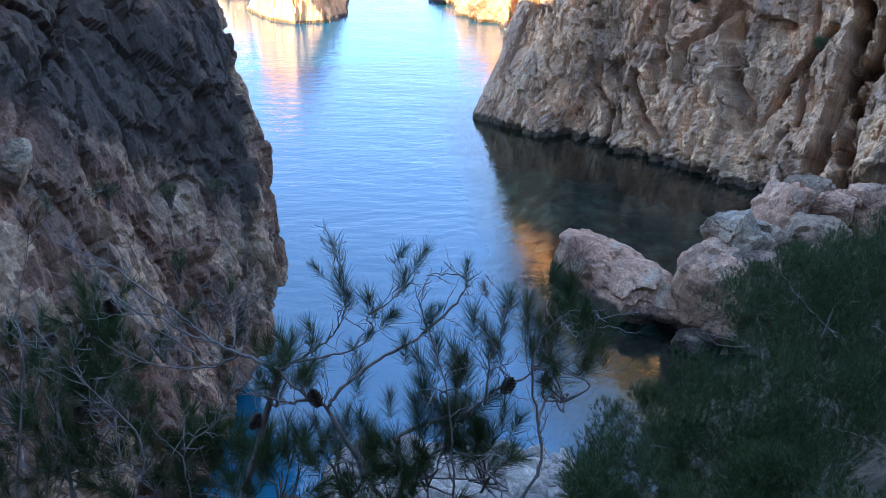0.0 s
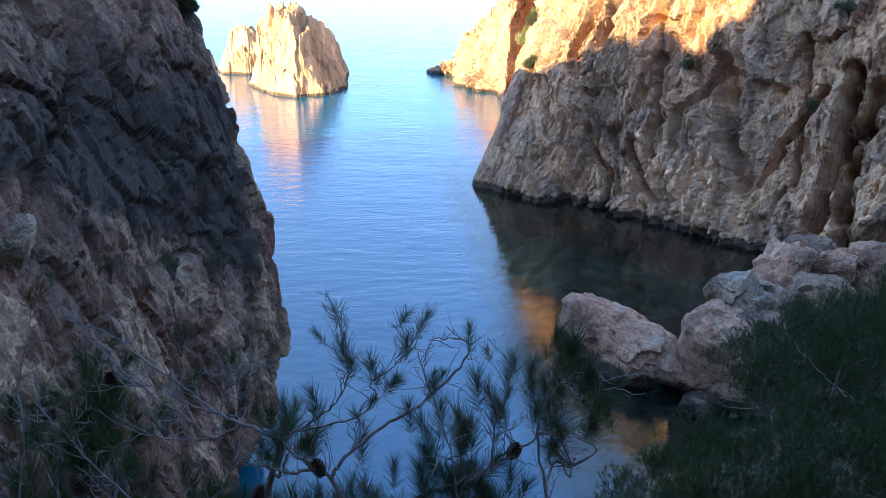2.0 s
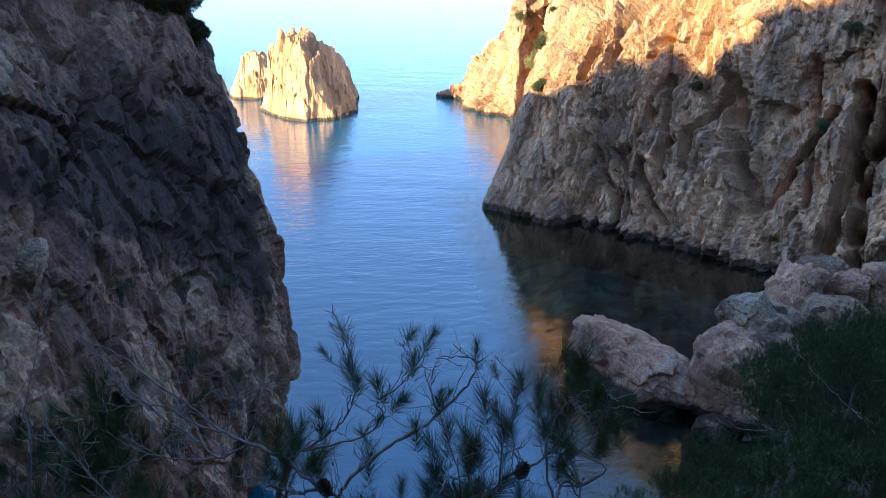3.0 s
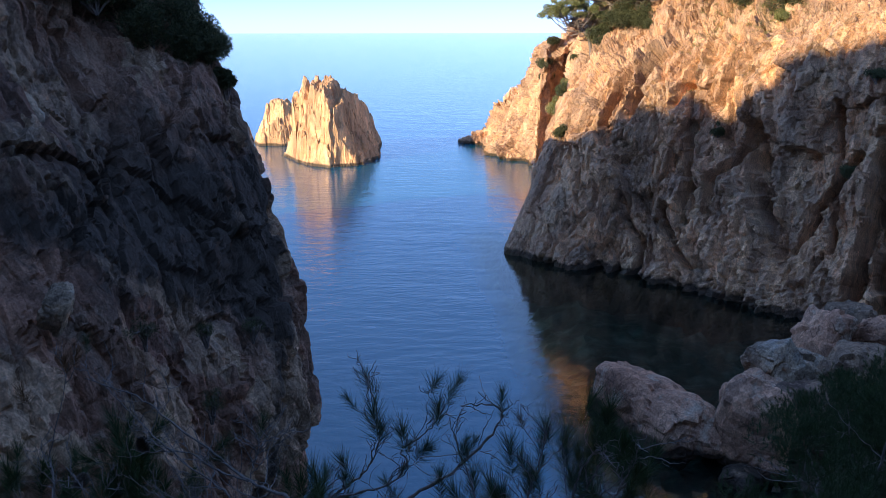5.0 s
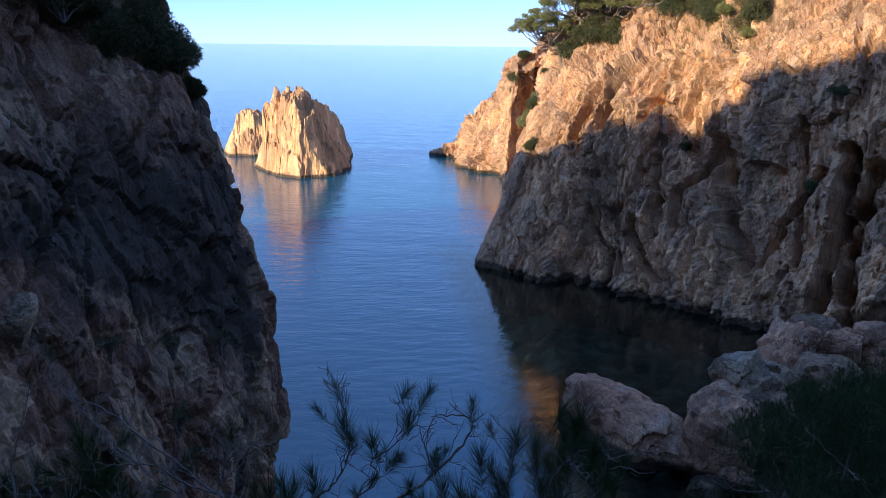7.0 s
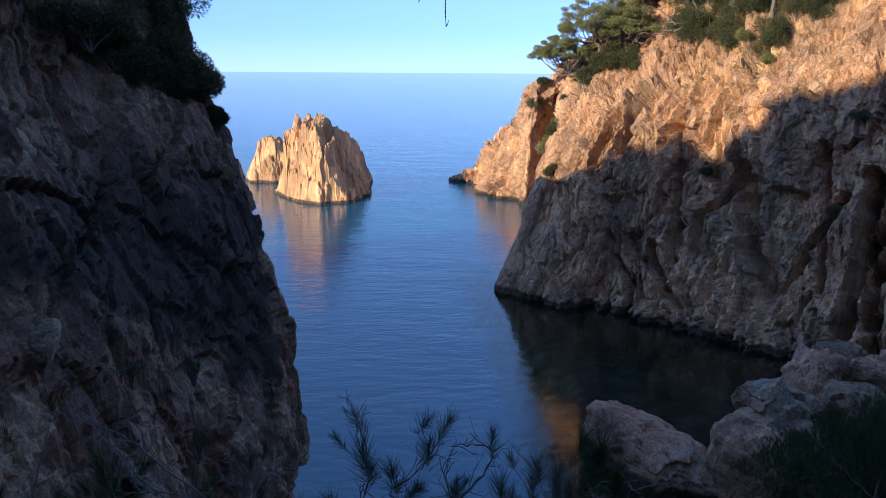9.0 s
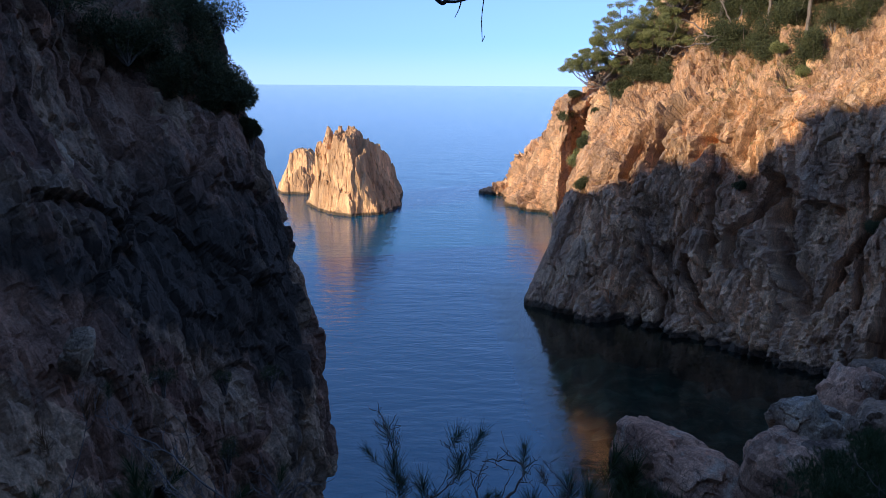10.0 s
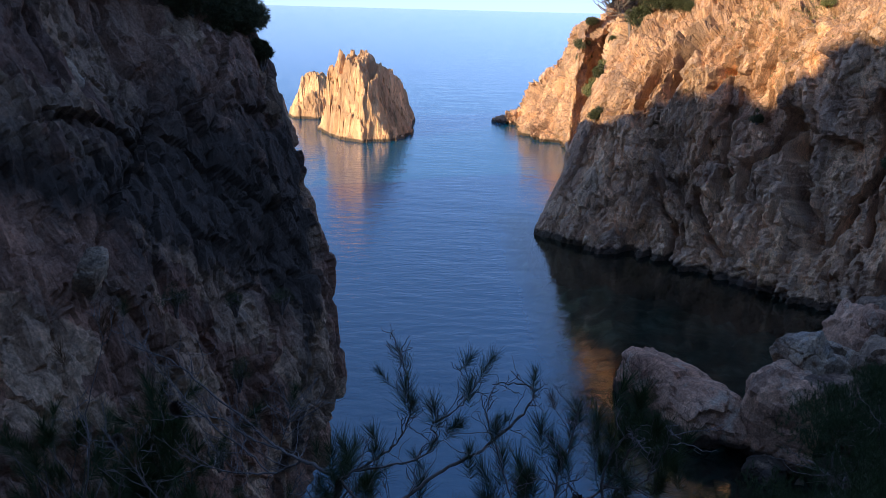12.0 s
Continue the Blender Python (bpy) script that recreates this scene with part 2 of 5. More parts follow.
def water_material():
    """Clear sea: a rippled mirror by Fresnel over blue water, painted dark in the cove, that lets a part of the seabed
    through.
    """
    m, n, l, bsdf = material("sea_water")
    n.remove(bsdf)
    out = n["Material Output"]
    pos = n.new("ShaderNodeNewGeometry").outputs["Position"]
    swell = tex(n, l, pos, "Noise", 0.16, (0.45, 1, 1), (0, 0, -8), Detail=3, Roughness=0.5)
    chop = tex(n, l, pos, "Noise", 0.9, (0.45, 1, 1), (0, 0, 6), Detail=4, Roughness=0.55)
    fine = tex(n, l, pos, "Noise", 4.5, (0.6, 1, 1), (0, 0, -4), Detail=3)
    h = calc(n, l, "ADD", calc(n, l, "MULTIPLY", swell.outputs["Fac"], 0.09),
             calc(n, l, "ADD", calc(n, l, "MULTIPLY", chop.outputs["Fac"], 0.062), calc(n, l, "MULTIPLY", fine.outputs["Fac"], 0.015)))
    b = n.new("ShaderNodeBump")
    b.inputs["Strength"].default_value, b.inputs["Distance"].default_value = 1.0, 1.0
    l.new(h, b.inputs["Height"])
    body = n.new("ShaderNodeBsdfDiffuse")
    sep = n.new("ShaderNodeSeparateXYZ")
    l.new(pos, sep.inputs[0])
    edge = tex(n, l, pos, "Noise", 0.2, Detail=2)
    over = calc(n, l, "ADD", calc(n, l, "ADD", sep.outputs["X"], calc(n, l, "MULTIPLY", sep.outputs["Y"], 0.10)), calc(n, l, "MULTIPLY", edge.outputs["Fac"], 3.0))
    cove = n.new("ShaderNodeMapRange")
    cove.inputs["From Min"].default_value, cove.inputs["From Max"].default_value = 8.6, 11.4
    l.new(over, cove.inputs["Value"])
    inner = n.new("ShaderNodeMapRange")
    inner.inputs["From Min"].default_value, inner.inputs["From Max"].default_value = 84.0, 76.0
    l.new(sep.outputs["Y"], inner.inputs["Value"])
    shaded_shallows = calc(n, l, "MULTIPLY", cove.outputs[0], inner.outputs[0])
    # the cliff's shade and dark reflection are painted into the cove's body colour
    l.new(mix(n, l, shaded_shallows, (0.0, 0.108, 0.182), (0.004, 0.014, 0.013)), body.inputs[0])
    clear = n.new("ShaderNodeBsdfTransparent")
    clear.inputs[0].default_value = (0.42, 0.72, 0.70, 1)
    under = n.new("ShaderNodeMixShader")
    l.new(calc(n, l, "MULTIPLY", shaded_shallows, 0.6), under.inputs[0])
    l.new(calc(n, l, "SUBTRACT", 1.0, calc(n, l, "MULTIPLY", shaded_shallows, 0.55)), b.inputs["Strength"])
    l.new(body.outputs[0], under.inputs[1])
    l.new(clear.outputs[0], under.inputs[2])
    gloss = n.new("ShaderNodeBsdfGlossy")
    gloss.inputs["Roughness"].default_value = 0.02
    l.new(b.outputs[0], gloss.inputs["Normal"])
    fres = n.new("ShaderNodeFresnel")
    fres.inputs["IOR"].default_value = 1.9
    l.new(b.outputs[0], fres.inputs["Normal"])
    top = n.new("ShaderNodeMixShader")
    l.new(fres.outputs[0], top.inputs[0])
    l.new(under.outputs[0], top.inputs[1])
    l.new(gloss.outputs[0], top.inputs[2])
    l.new(top.outputs[0], out.inputs["Surface"])
    return m


WATER = water_material()


def plain_material(name, lo, hi, scale=6.0, rough=0.8, stretch=(1, 1, 1), per_island=False, through_light=0.0):
    m, n, l, bsdf = material(name)
    pos = n.new("ShaderNodeNewGeometry")
    a = tex(n, l, pos.outputs["Position"], "Noise", scale, stretch, Detail=5, Roughness=0.65)
    fac = a.outputs["Fac"]
    if per_island:
        fac = calc(n, l, "ADD", calc(n, l, "MULTIPLY", fac, 0.5), calc(n, l, "MULTIPLY", pos.outputs["Random Per Island"], 0.5))
    r = ramp(n, [(0.28, lo), (0.72, hi)])
    l.new(fac, r.inputs[0])
    l.new(r.outputs[0], bsdf.inputs["Base Color"])
    bsdf.inputs["Roughness"].default_value = rough
    bsdf.inputs["Specular IOR Level"].default_value = 0.3
    if through_light:
        tr = n.new("ShaderNodeBsdfTranslucent")
        l.new(r.outputs[0], tr.inputs[0])
        mx = n.new("ShaderNodeMixShader")
        mx.inputs[0].default_value = through_light
        l.new(bsdf.outputs[0], mx.inputs[1])
        l.new(tr.outputs[0], mx.inputs[2])
        l.new(mx.outputs[0], n["Material Output"].inputs["Surface"])
    return m


NEEDLE = plain_material("pine_needles", (0.02, 0.038, 0.014), (0.062, 0.10, 0.034), 3.0, 0.6, per_island=True, through_light=0.2)
NEEDLE_BROWN = plain_material("dry_pine_needles", (0.10, 0.05, 0.02), (0.22, 0.11, 0.045), 3.0, 0.7, per_island=True)
# CROWN holds sunlight in its colour, far brighter than SHRUB
CROWN = plain_material("sunlit_tone_leaves", (0.11, 0.13, 0.05), (0.33, 0.34, 0.145), 0.6, 0.7, per_island=True, through_light=0.25)
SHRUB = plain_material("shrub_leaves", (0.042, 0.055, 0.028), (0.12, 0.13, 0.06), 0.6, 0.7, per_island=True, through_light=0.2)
BARK = plain_material("pine_bark", (0.09, 0.075, 0.068), (0.29, 0.245, 0.225), 30.0, 0.9, (1, 1, 0.4))
TWIG = plain_material("dry_twig_bark", (0.10, 0.085, 0.08), (0.34, 0.30, 0.28), 40.0, 0.9)
CONE = plain_material("pine_cone_scales", (0.06, 0.045, 0.035), (0.16, 0.12, 0.095), 60.0, 0.8)
GRASS = plain_material("dry_grass", (0.12, 0.11, 0.04), (0.30, 0.24, 0.10), 0.5, 0.9, per_island=True)

# ---- numeric helpers ----
RNG = np.random.RandomState(7)
GRADS = RNG.normal(size=(256, 3))
GRADS /= np.linalg.norm(GRADS, axis=1)[:, None]


def scramble(i, j, k, seed=0):
    h = (i * 73856093) ^ (j * 19349663) ^ (k * 83492791) ^ (seed * 2654435)
    h = (h ^ (h >> 13)) * 1274126177
    return (h ^ (h >> 16)) & 0x7FFFFFFF


def scramble32(i, j, k, seed=0):
    h = i.astype(np.uint32) * np.uint32(73856093) ^ j.astype(np.uint32) * np.uint32(19349663) ^ k.astype(np.uint32) * np.uint32(83492791) ^ np.uint32(seed * 2654435)
    h = (h ^ (h >> 13)) * np.uint32(1274126177)
    return ((h ^ (h >> 16)) & np.uint32(0x7FFFFFFF)).astype(np.int32)


def perlin(p, seed=0):
    c = np.floor(p).astype(np.int64)
    f = p - c
    u = f * f * f * (f * (f * 6 - 15) + 10)
    total = np.zeros(len(p))
    for a in (0, 1):
        for b in (0, 1):
            for d in (0, 1):
                g = GRADS[scramble(c[:, 0] + a, c[:, 1] + b, c[:, 2] + d, seed) & 255]
                dot = ((f - (a, b, d)) * g).sum(1)
                w = (u[:, 0] if a else 1 - u[:, 0]) * (u[:, 1] if b else 1 - u[:, 1]) * (u[:, 2] if d else 1 - u[:, 2])
                total += w * dot
    return total * 1.6


def fbm(p, octaves=4, seed=0, gain=0.5):
    total, amp = np.zeros(len(p)), 1.0
    for o in range(octaves):
        total += amp * perlin(p * 2.0 ** o + 17.3 * o, seed + o)
        amp *= gain
    return total


def blocks(p, seed=0, tilt=0.8):
    """Broken facets: each Voronoi cell is a plane of its own height and tilt, with a notch along its joints."""
    p = p.astype(np.float32)
    c = np.floor(p).astype(np.int32)
    f = p - c
    n = len(p)
    grads = GRADS.astype(np.float32)
    d1, d2, val = np.full(n, 9, np.float32), np.full(n, 9, np.float32), np.zeros(n, np.float32)
    for a in (-1, 0, 1):
        for b in (-1, 0, 1):
            for d in (-1, 0, 1):
                if abs(a) + abs(b) + abs(d) == 3:
                    continue
                h = scramble32(c[:, 0] + a, c[:, 1] + b, c[:, 2] + d, seed)
                off = f - np.stack([h & 1023, (h >> 10) & 1023, (h >> 20) & 1023], 1).astype(np.float32) / 1023 - np.float32((a, b, d))
                dist = 0.4 * np.sqrt(np.einsum("ij,ij->i", off, off)) + 0.6 * np.abs(off).max(1)
                near = dist < d1
                d2 = np.where(near, d1, np.minimum(d2, dist))
                d1 = np.where(near, dist, d1)
                g = grads[(h[near] >> 3) & 255]
                val[near] = ((h[near] >> 5) & 255) / np.float32(127.5) - 1 + 2 * tilt * np.einsum("ij,ij->i", off[near], g)
    return val - 0.5 * np.exp(-((d2 - d1) / 0.05) ** 2)


def spin(p, rx, ry, rz):
    return p @ np.array(Euler((radians(rx), radians(ry), radians(rz))).to_matrix()).T


def spline(rows, n):
    """Catmull-Rom through the first axis of rows, resampled to n."""
    rows = np.asarray(rows, float)
    k = len(rows)
    pad = np.concatenate([[2 * rows[0] - rows[1]], rows, [2 * rows[-1] - rows[-2]]])
    t = np.linspace(0, k - 1 - 1e-9, n)
    i = t.astype(int)
    f = (t - i).reshape(-1, *[1] * (rows.ndim - 1))
    a, b, c, d = pad[i], pad[i + 1], pad[i + 2], pad[i + 3]
    return 0.5 * (2 * b + (c - a) * f + (2 * a - 5 * b + 4 * c - d) * f ** 2 + (3 * b - a - 3 * c + d) * f ** 3)


def unit(v):
    return v / (np.linalg.norm(v, axis=-1, keepdims=True) + 1e-9)


def mesh_of(name, verts, faces, mat, smooth=False):
    me = bpy.data.meshes.new(name)
    verts = np.asarray(verts, np.float32)
    faces = np.asarray(faces, np.int32)
    me.vertices.add(len(verts))
    me.vertices.foreach_set("co", verts.ravel())
    k = faces.shape[1]
    me.loops.add(faces.size)
    me.loops.foreach_set("vertex_index", faces.ravel())
    me.polygons.add(len(faces))
    me.polygons.foreach_set("loop_start", np.arange(0, faces.size, k, dtype=np.int32))
    me.polygons.foreach_set("use_smooth", np.full(len(faces), smooth))
    me.materials.append(mat)
    me.update(calc_edges=True)
    me.validate()
    return me


def grid_faces(nu, nv):
    i = np.arange((nu - 1) * (nv - 1))
    a = (i // (nv - 1)) * nv + i % (nv - 1)
    return np.stack([a, a + nv, a + nv + 1, a + 1], 1)


def rock_sheet(name, levels, nu, nv, mat, relief, flip=False):
    """A rock face lofted through level lines of equal length, then broken up along its normals by relief(points, v)."""
    g = np.stack([np.asarray(r, float).reshape(-1, 3) for r in levels], 1)
    g = spline(g, nu)
    g = spline(g.transpose(1, 0, 2), nv).transpose(1, 0, 2)
    du, dv = np.gradient(g, axis=0), np.gradient(g, axis=1)
    nor = np.cross(du, dv)
    nor /= np.linalg.norm(nor, axis=2)[..., None] + 1e-9
    if flip:
        nor = -nor
    p = g.reshape(-1, 3)
    v = np.tile(np.linspace(0, 1, nv), nu)
    p = p + nor.reshape(-1, 3) * relief(p, v)[:, None]
    f = grid_faces(nu, nv)
    return new(name, mesh_of(name, p, f[:, ::-1] if flip else f, mat))


def cliff_relief(turn, flute=1.5, mid=0.5, small=0.16, long=0.3, inset=0.0, firm=None, cracks=(), cross=(0, 0, 0)):
    """Buttresses and gullies down the face, then slabs broken along two joint directions, then chips; cracks are open clefts."""
    def relief(p, v):
        q, q2 = spin(p, *turn), spin(p, *cross)
        warp = np.stack([fbm(p * 0.16, 2, 40 + i) for i in range(3)], 1) * 0.22
        ribs = 1 - 2.2 * np.abs(fbm(q * (0.15, 0.15, 0.03) + warp, 2, 3, 0.35))
        d = flute * ribs
        line = perlin(q * (0.3, 0.3, 0.03) + warp, 60)
        d -= 0.4 * flute * np.exp(-(line / 0.035) ** 2)
        d -= 0.8 * mid * np.exp(-(perlin(q * (0.8, 0.8, 0.06) + warp, 62) / 0.05) ** 2)
        d += mid * blocks(q * (1, 1, long) * 0.24 + warp, 5, 0.8)
        d += mid * 0.65 * blocks(q2 * (1, 1, long) * 0.55 + warp, 9, 0.9)
        d += small * 1.2 * blocks(q * (1, 1, long) * 1.3 + warp, 11, 1.0)
        d += small * 0.6 * blocks(q2 * (1, 1, 0.45) * 2.9 + warp, 12, 1.1)
        d += small * 0.5 * fbm(q * (2.6, 2.6, 1.0), 4, 13, 0.65)
        along = 0.75 * p[:, 0] - 0.66 * p[:, 1]
        wave = 0.5 * fbm(p * 0.5, 3, 71)
        for line, wide, deep in cracks:
            for (c0, z0), (c1, z1) in zip(line, line[1:]):
                uc, uz = c1 - c0, z1 - z0
                t = np.clip(((along - c0) * uc + (p[:, 2] - z0) * uz) / (uc * uc + uz * uz), 0, 1)
                off = np.hypot(along - c0 - t * uc, p[:, 2] - z0 - t * uz) / wide
                d -= (deep * (p[:, 1] < 90)) * np.clip(1.3 - off - wave, 0, 1)
        d = d - inset
        if firm:
            d *= np.where(p[:, 1] > 112, 1.4, np.where(p[:, 1] > 86, 0.55, 1.0))
            d *= np.clip(np.hypot(p[:, 0] - firm[0], p[:, 1] - firm[1]) / firm[2], 0.25, 1)
        return d
    return relief


# ---- sea, seabed ----
def sea_sheet():
    lines = lambda *spans: np.concatenate([np.linspace(a, b, k, endpoint=False) for a, b, k in spans])
    xs = np.append(lines((-4800, -300, 6), (-300, 300, 20), (300, 4800, 6)), 4800)
    ys = np.append(lines((-300, 300, 20), (300, 4800, 10)), 4800)
    v = np.array([(x, y, 0.0) for x in xs for y in ys])
    return new("sea", mesh_of("sea", v, grid_faces(len(xs), len(ys)), WATER, True))


tagged(sea_sheet(), "calm blue sea with small ripples, clear in the cove with shade painted dark green", "water", kind="structure")


def seabed_sheet():
    xs, ys = np.linspace(-50, 60, 130), np.linspace(15, 170, 160)
    v = np.array([(x, y, 0.0) for x in xs for y in ys])
    deep = np.clip((v[:, 1] - 25) * 0.06, 0, 3) + np.clip((9 - v[:, 0]) * 0.35, 0, 12)
    v[:, 2] = -0.9 - deep + 0.6 * blocks(v * 0.35, 21) * 0.6 + 0.3 * blocks(v * 0.9, 22) * 0.6
    v[:, 2] = np.minimum(v[:, 2], -0.25)
    return new("seabed", mesh_of("seabed", v, grid_faces(len(xs), len(ys)), SEABED))


tagged(seabed_sheet(), "dark rocky seabed under clear water", "seabed", kind="structure")

# ---- cliff across the cove, running back to the far point ----
SHORE = [(16, 168, 0), (-1, 150.5, 0), (3, 145, 0), (4.2, 134, 0), (9, 127, 0), (10.5, 113, 0), (7.6, 96.5, 0), (11.2, 101.5, 0), (13.2, 93, 0), (3.7, 75.8, 0),
         (6, 71, 0), (11.5, 67, 0), (17, 63, 0), (23, 56.3, 0), (31, 50, 0), (42, 45, 0)]
FOOT = [(x, y, -4) for x, y, z in SHORE]
MID = [(18, 166, 4), (4, 149.5, 2.5), (6, 146, 6), (6.8, 138, 6), (10, 128, 8), (11.5, 113, 8), (7.9, 97, 8), (11.4, 102, 8), (13.6, 93, 8), (6.3, 77.5, 5.5),
       (8.2, 73.5, 8), (13.5, 70, 9), (19, 66, 10), (25, 59, 11), (33, 53, 11), (44, 48, 11)]
BROW = [(22, 163, 8), (8.6, 146.5, 9.6), (9.5, 143, 10.5), (10.5, 137, 13), (11.2, 128, 15), (12.5, 113, 15), (8.6, 97.6, 15.3), (12, 102.5, 15.5), (14, 94, 15), (8, 80.5, 11.4),
        (11, 78, 14.5), (16, 75, 17.5), (21, 70.5, 18.8), (26.5, 63.5, 19.5), (35, 57, 20), (46, 52, 20)]
RIM = [(26, 161, 12), (13, 148, 13), (13, 143, 15), (13.5, 137, 17), (13.5, 128, 18), (14.5, 114, 18.5), (10.8, 99.5, 18.2), (13.5, 104, 19), (14.6, 96, 19.5), (12.2, 87, 20.2),
       (14.5, 84, 20.4), (18.8, 80, 21.6), (23, 75.5, 22.3), (28.5, 68, 22.8), (37, 61, 23.5), (48, 56, 24)]
BROW[10:] = [(x * 0.955, y * 0.955, 20 - (20 - z) * 0.955) for x, y, z in BROW[10:]]
RIM[9:] = [(x * 0.965, y * 0.965, 20 - (20 - z) * 0.965) for x, y, z in RIM[9:]]
BACK = [(x + 14, y + 12, z + (20 if y < 95 else 8)) for x, y, z in RIM]
# open clefts: a line of (place along the face, height), half width, depth
CLEFTS = [(((-25.4, 12.5), (-25.0, 10.4), (-23.9, 7.3), (-22.2, 4.3)), 0.75, 2.4), (((-17.6, 11.5), (-18.0, 10.6), (-19.7, 7.7), (-20.9, 4.5)), 0.35, 1.8),
          (((-15.9, 13), (-15.85, 11), (-15.8, 8.1), (-16.1, 4.3), (-16.2, 0)), 0.55, 3.5), (((-14.2, 12), (-14.4, 9.3), (-14.8, 6.4), (-14.4, 3.4), (-13.8, 0.5)), 0.55, 3.0),
          (((-26.0, 13), (-26.8, 10.7), (-28.6, 8.4), (-28.6, 6)), 0.35, 2.0), (((-32.5, 6), (-31.8, 4.9), (-30.4, 2.9), (-28.6, 1.5)), 0.35, 1.8),
          (((-31.4, 12.5), (-31.3, 11.1), (-30.5, 7.8), (-30.4, 5.1)), 0.4, 1.8), (((-36.2, 6.5), (-35.7, 4.9), (-33.3, 3.0), (-32.9, 0.3)), 0.3, 1.3),
          (((-36.6, 13), (-35.8, 16), (-34.9, 19.2)), 0.5, 2.8), (((-32.8, 14), (-32.2, 15.5), (-31.8, 17)), 0.4, 2.2), (((-29.2, 14.2), (-28.8, 16), (-28.0, 18.5)), 0.4, 2.0),
          (((-38.9, 12), (-38.2, 14.5), (-37.6, 17)), 0.35, 1.8), (((-19.5, 15), (-18.2, 5)), 0.25, 1.5)]
cliff = rock_sheet("cliff_across", [FOOT, SHORE, MID, BROW, RIM, BACK], 940, 320, ROCK_RIGHT,
                   cliff_relief((0, -5, -35), 1.0, 0.46, 0.15, 0.3, inset=0.40, firm=(3.7, 76, 9), cracks=CLEFTS, cross=(0, 24, -30)))
tagged(cliff, "tall weathered beige granite cliff with vertical cracks, sunlit above", "cliff", kind="structure")

# ---- cliff beside the camera ----
L0 = [(-24, 52, 0), (-13, 38, 0), (-8.5, 30.5, 0), (-7.6, 27.2, 0), (-7.6, 23.5, 0), (-9, 19, 0), (-10.5, 14, 0), (-12, 9, 0), (-14, 3, 0), (-16, -4, 0)]
LF = [(x, y, -4) for x, y, z in L0]
L1 = [(-24, 52, 5), (-12.5, 38, 5), (-6.7, 31.3, 5), (-5.6, 28.6, 5), (-7.2, 24.5, 5), (-9, 20, 5), (-10.8, 14.5, 5), (-12.6, 9, 5), (-15, 3, 5), (-17, -4, 5)]
L2 = [(-25, 53, 10.4), (-13, 40, 10.4), (-7.6, 33, 10.4), (-6.7, 30.4, 10.4), (-8.3, 26, 10.4), (-10.3, 20.5, 10.4), (-12.5, 15, 10.4), (-14.5, 9, 10.4), (-17, 3, 10.4), (-19, -4, 10.4)]
L3 = [(-26, 55, 15), (-15, 42, 15), (-9.3, 35, 15), (-8.25, 32.4, 15), (-10.2, 28, 15), (-12.4, 22, 15), (-14.6, 15.5, 15), (-17, 9.5, 15), (-19, 3, 15), (-21, -4, 15)]
L4 = [(-28, 56, 19.5), (-17, 44, 19.5), (-11.6, 36.5, 19.5), (-10.9, 33.4, 19.5), (-12.2, 29, 19.5), (-14.8, 23, 19.5), (-17, 16, 19.5), (-19.5, 10, 19.5), (-22, 3, 19.5), (-24, -4, 19.5)]
L5 = [(-31, 56, 22), (-20, 45, 22.5), (-14.5, 38, 22.5), (-13.6, 34.5, 23), (-15.5, 30, 24.5), (-18.5, 24, 26.5), (-21, 17, 28.5), (-24, 10, 30), (-27, 3, 32), (-29, -4, 33)]
SHADE_CREST = (16, 20, 18, 20, 23, 25, 27, 29, 31, 33)  # unseen heights behind the cliff, added to keep sun off the cove
L6 = [(x - 16, y + 2, h) for (x, y, z), h in zip(L5, SHADE_CREST)]
L7 = [(x - 30, y + 2, 8) for x, y, z in L5]
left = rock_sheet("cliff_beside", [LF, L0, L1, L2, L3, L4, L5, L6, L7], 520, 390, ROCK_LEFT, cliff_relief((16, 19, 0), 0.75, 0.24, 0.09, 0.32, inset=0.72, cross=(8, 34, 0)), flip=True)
tagged(left, "steep pinkish cliff with a broad dark area, in shade", "cliff", kind="structure")

# ---- the slope under the camera, with an unseen hill added behind it to cast shade ----
SHORELINE = [(-70, 30), (-30, 22), (-9, 23), (-3, 22.5), (3, 22), (8, 24), (12, 30), (15.5, 35), (21, 40), (30, 46), (44, 50)]
# unseen ridge profile (place across the sunlight, height), fitted to the shadow's edge
SHADE_RIDGE_E = [-80, -60, -54, -50, -48.2, -44.7, -44.1, -42.5, -41.4, -39.9, -36.4, -35.9, -33.9, -33.2, -31.5, -30.3, -29, -27.6, -27.3, -25.1, -23.8, -13, 0, 60]
SHADE_RIDGE_Z = [10, 20, 34, 41, 42.8, 43.1, 45, 46.5, 46.1, 48, 47.1, 49, 48.5, 46.3, 46.2, 47.2, 48.0, 48.6, 49.8, 51, 50.5, 53, 55, 56]
SUN_SIDE = (math.cos(SUN_AZ), -math.sin(SUN_AZ))  # across the sunlight


def slope_height(x, y):
    d = np.full(len(x), 1e9)
    for (ax, ay), (bx, by) in zip(SHORELINE, SHORELINE[1:]):
        ux, uy = bx - ax, by - ay
        t = np.clip(((x - ax) * ux + (y - ay) * uy) / (ux * ux + uy * uy), 0, 1)
        d = np.minimum(d, np.hypot(x - ax - t * ux, y - ay - t * uy))
    line = np.array(SHORELINE)
    inside = y < np.interp(x, line[:, 0], line[:, 1])
    d = np.where(inside, d, -d)
    z = np.interp(d, [-6, 0, 3, 8, 14, 20.5, 23, 34, 42, 50], [-3, 0, 0.7, 5, 11, 17.2, 18.4, 31, 48, 58])
    e = -(x * SUN_SIDE[0] + y * SUN_SIDE[1])
    return np.minimum(z, np.interp(e, SHADE_RIDGE_E, SHADE_RIDGE_Z))


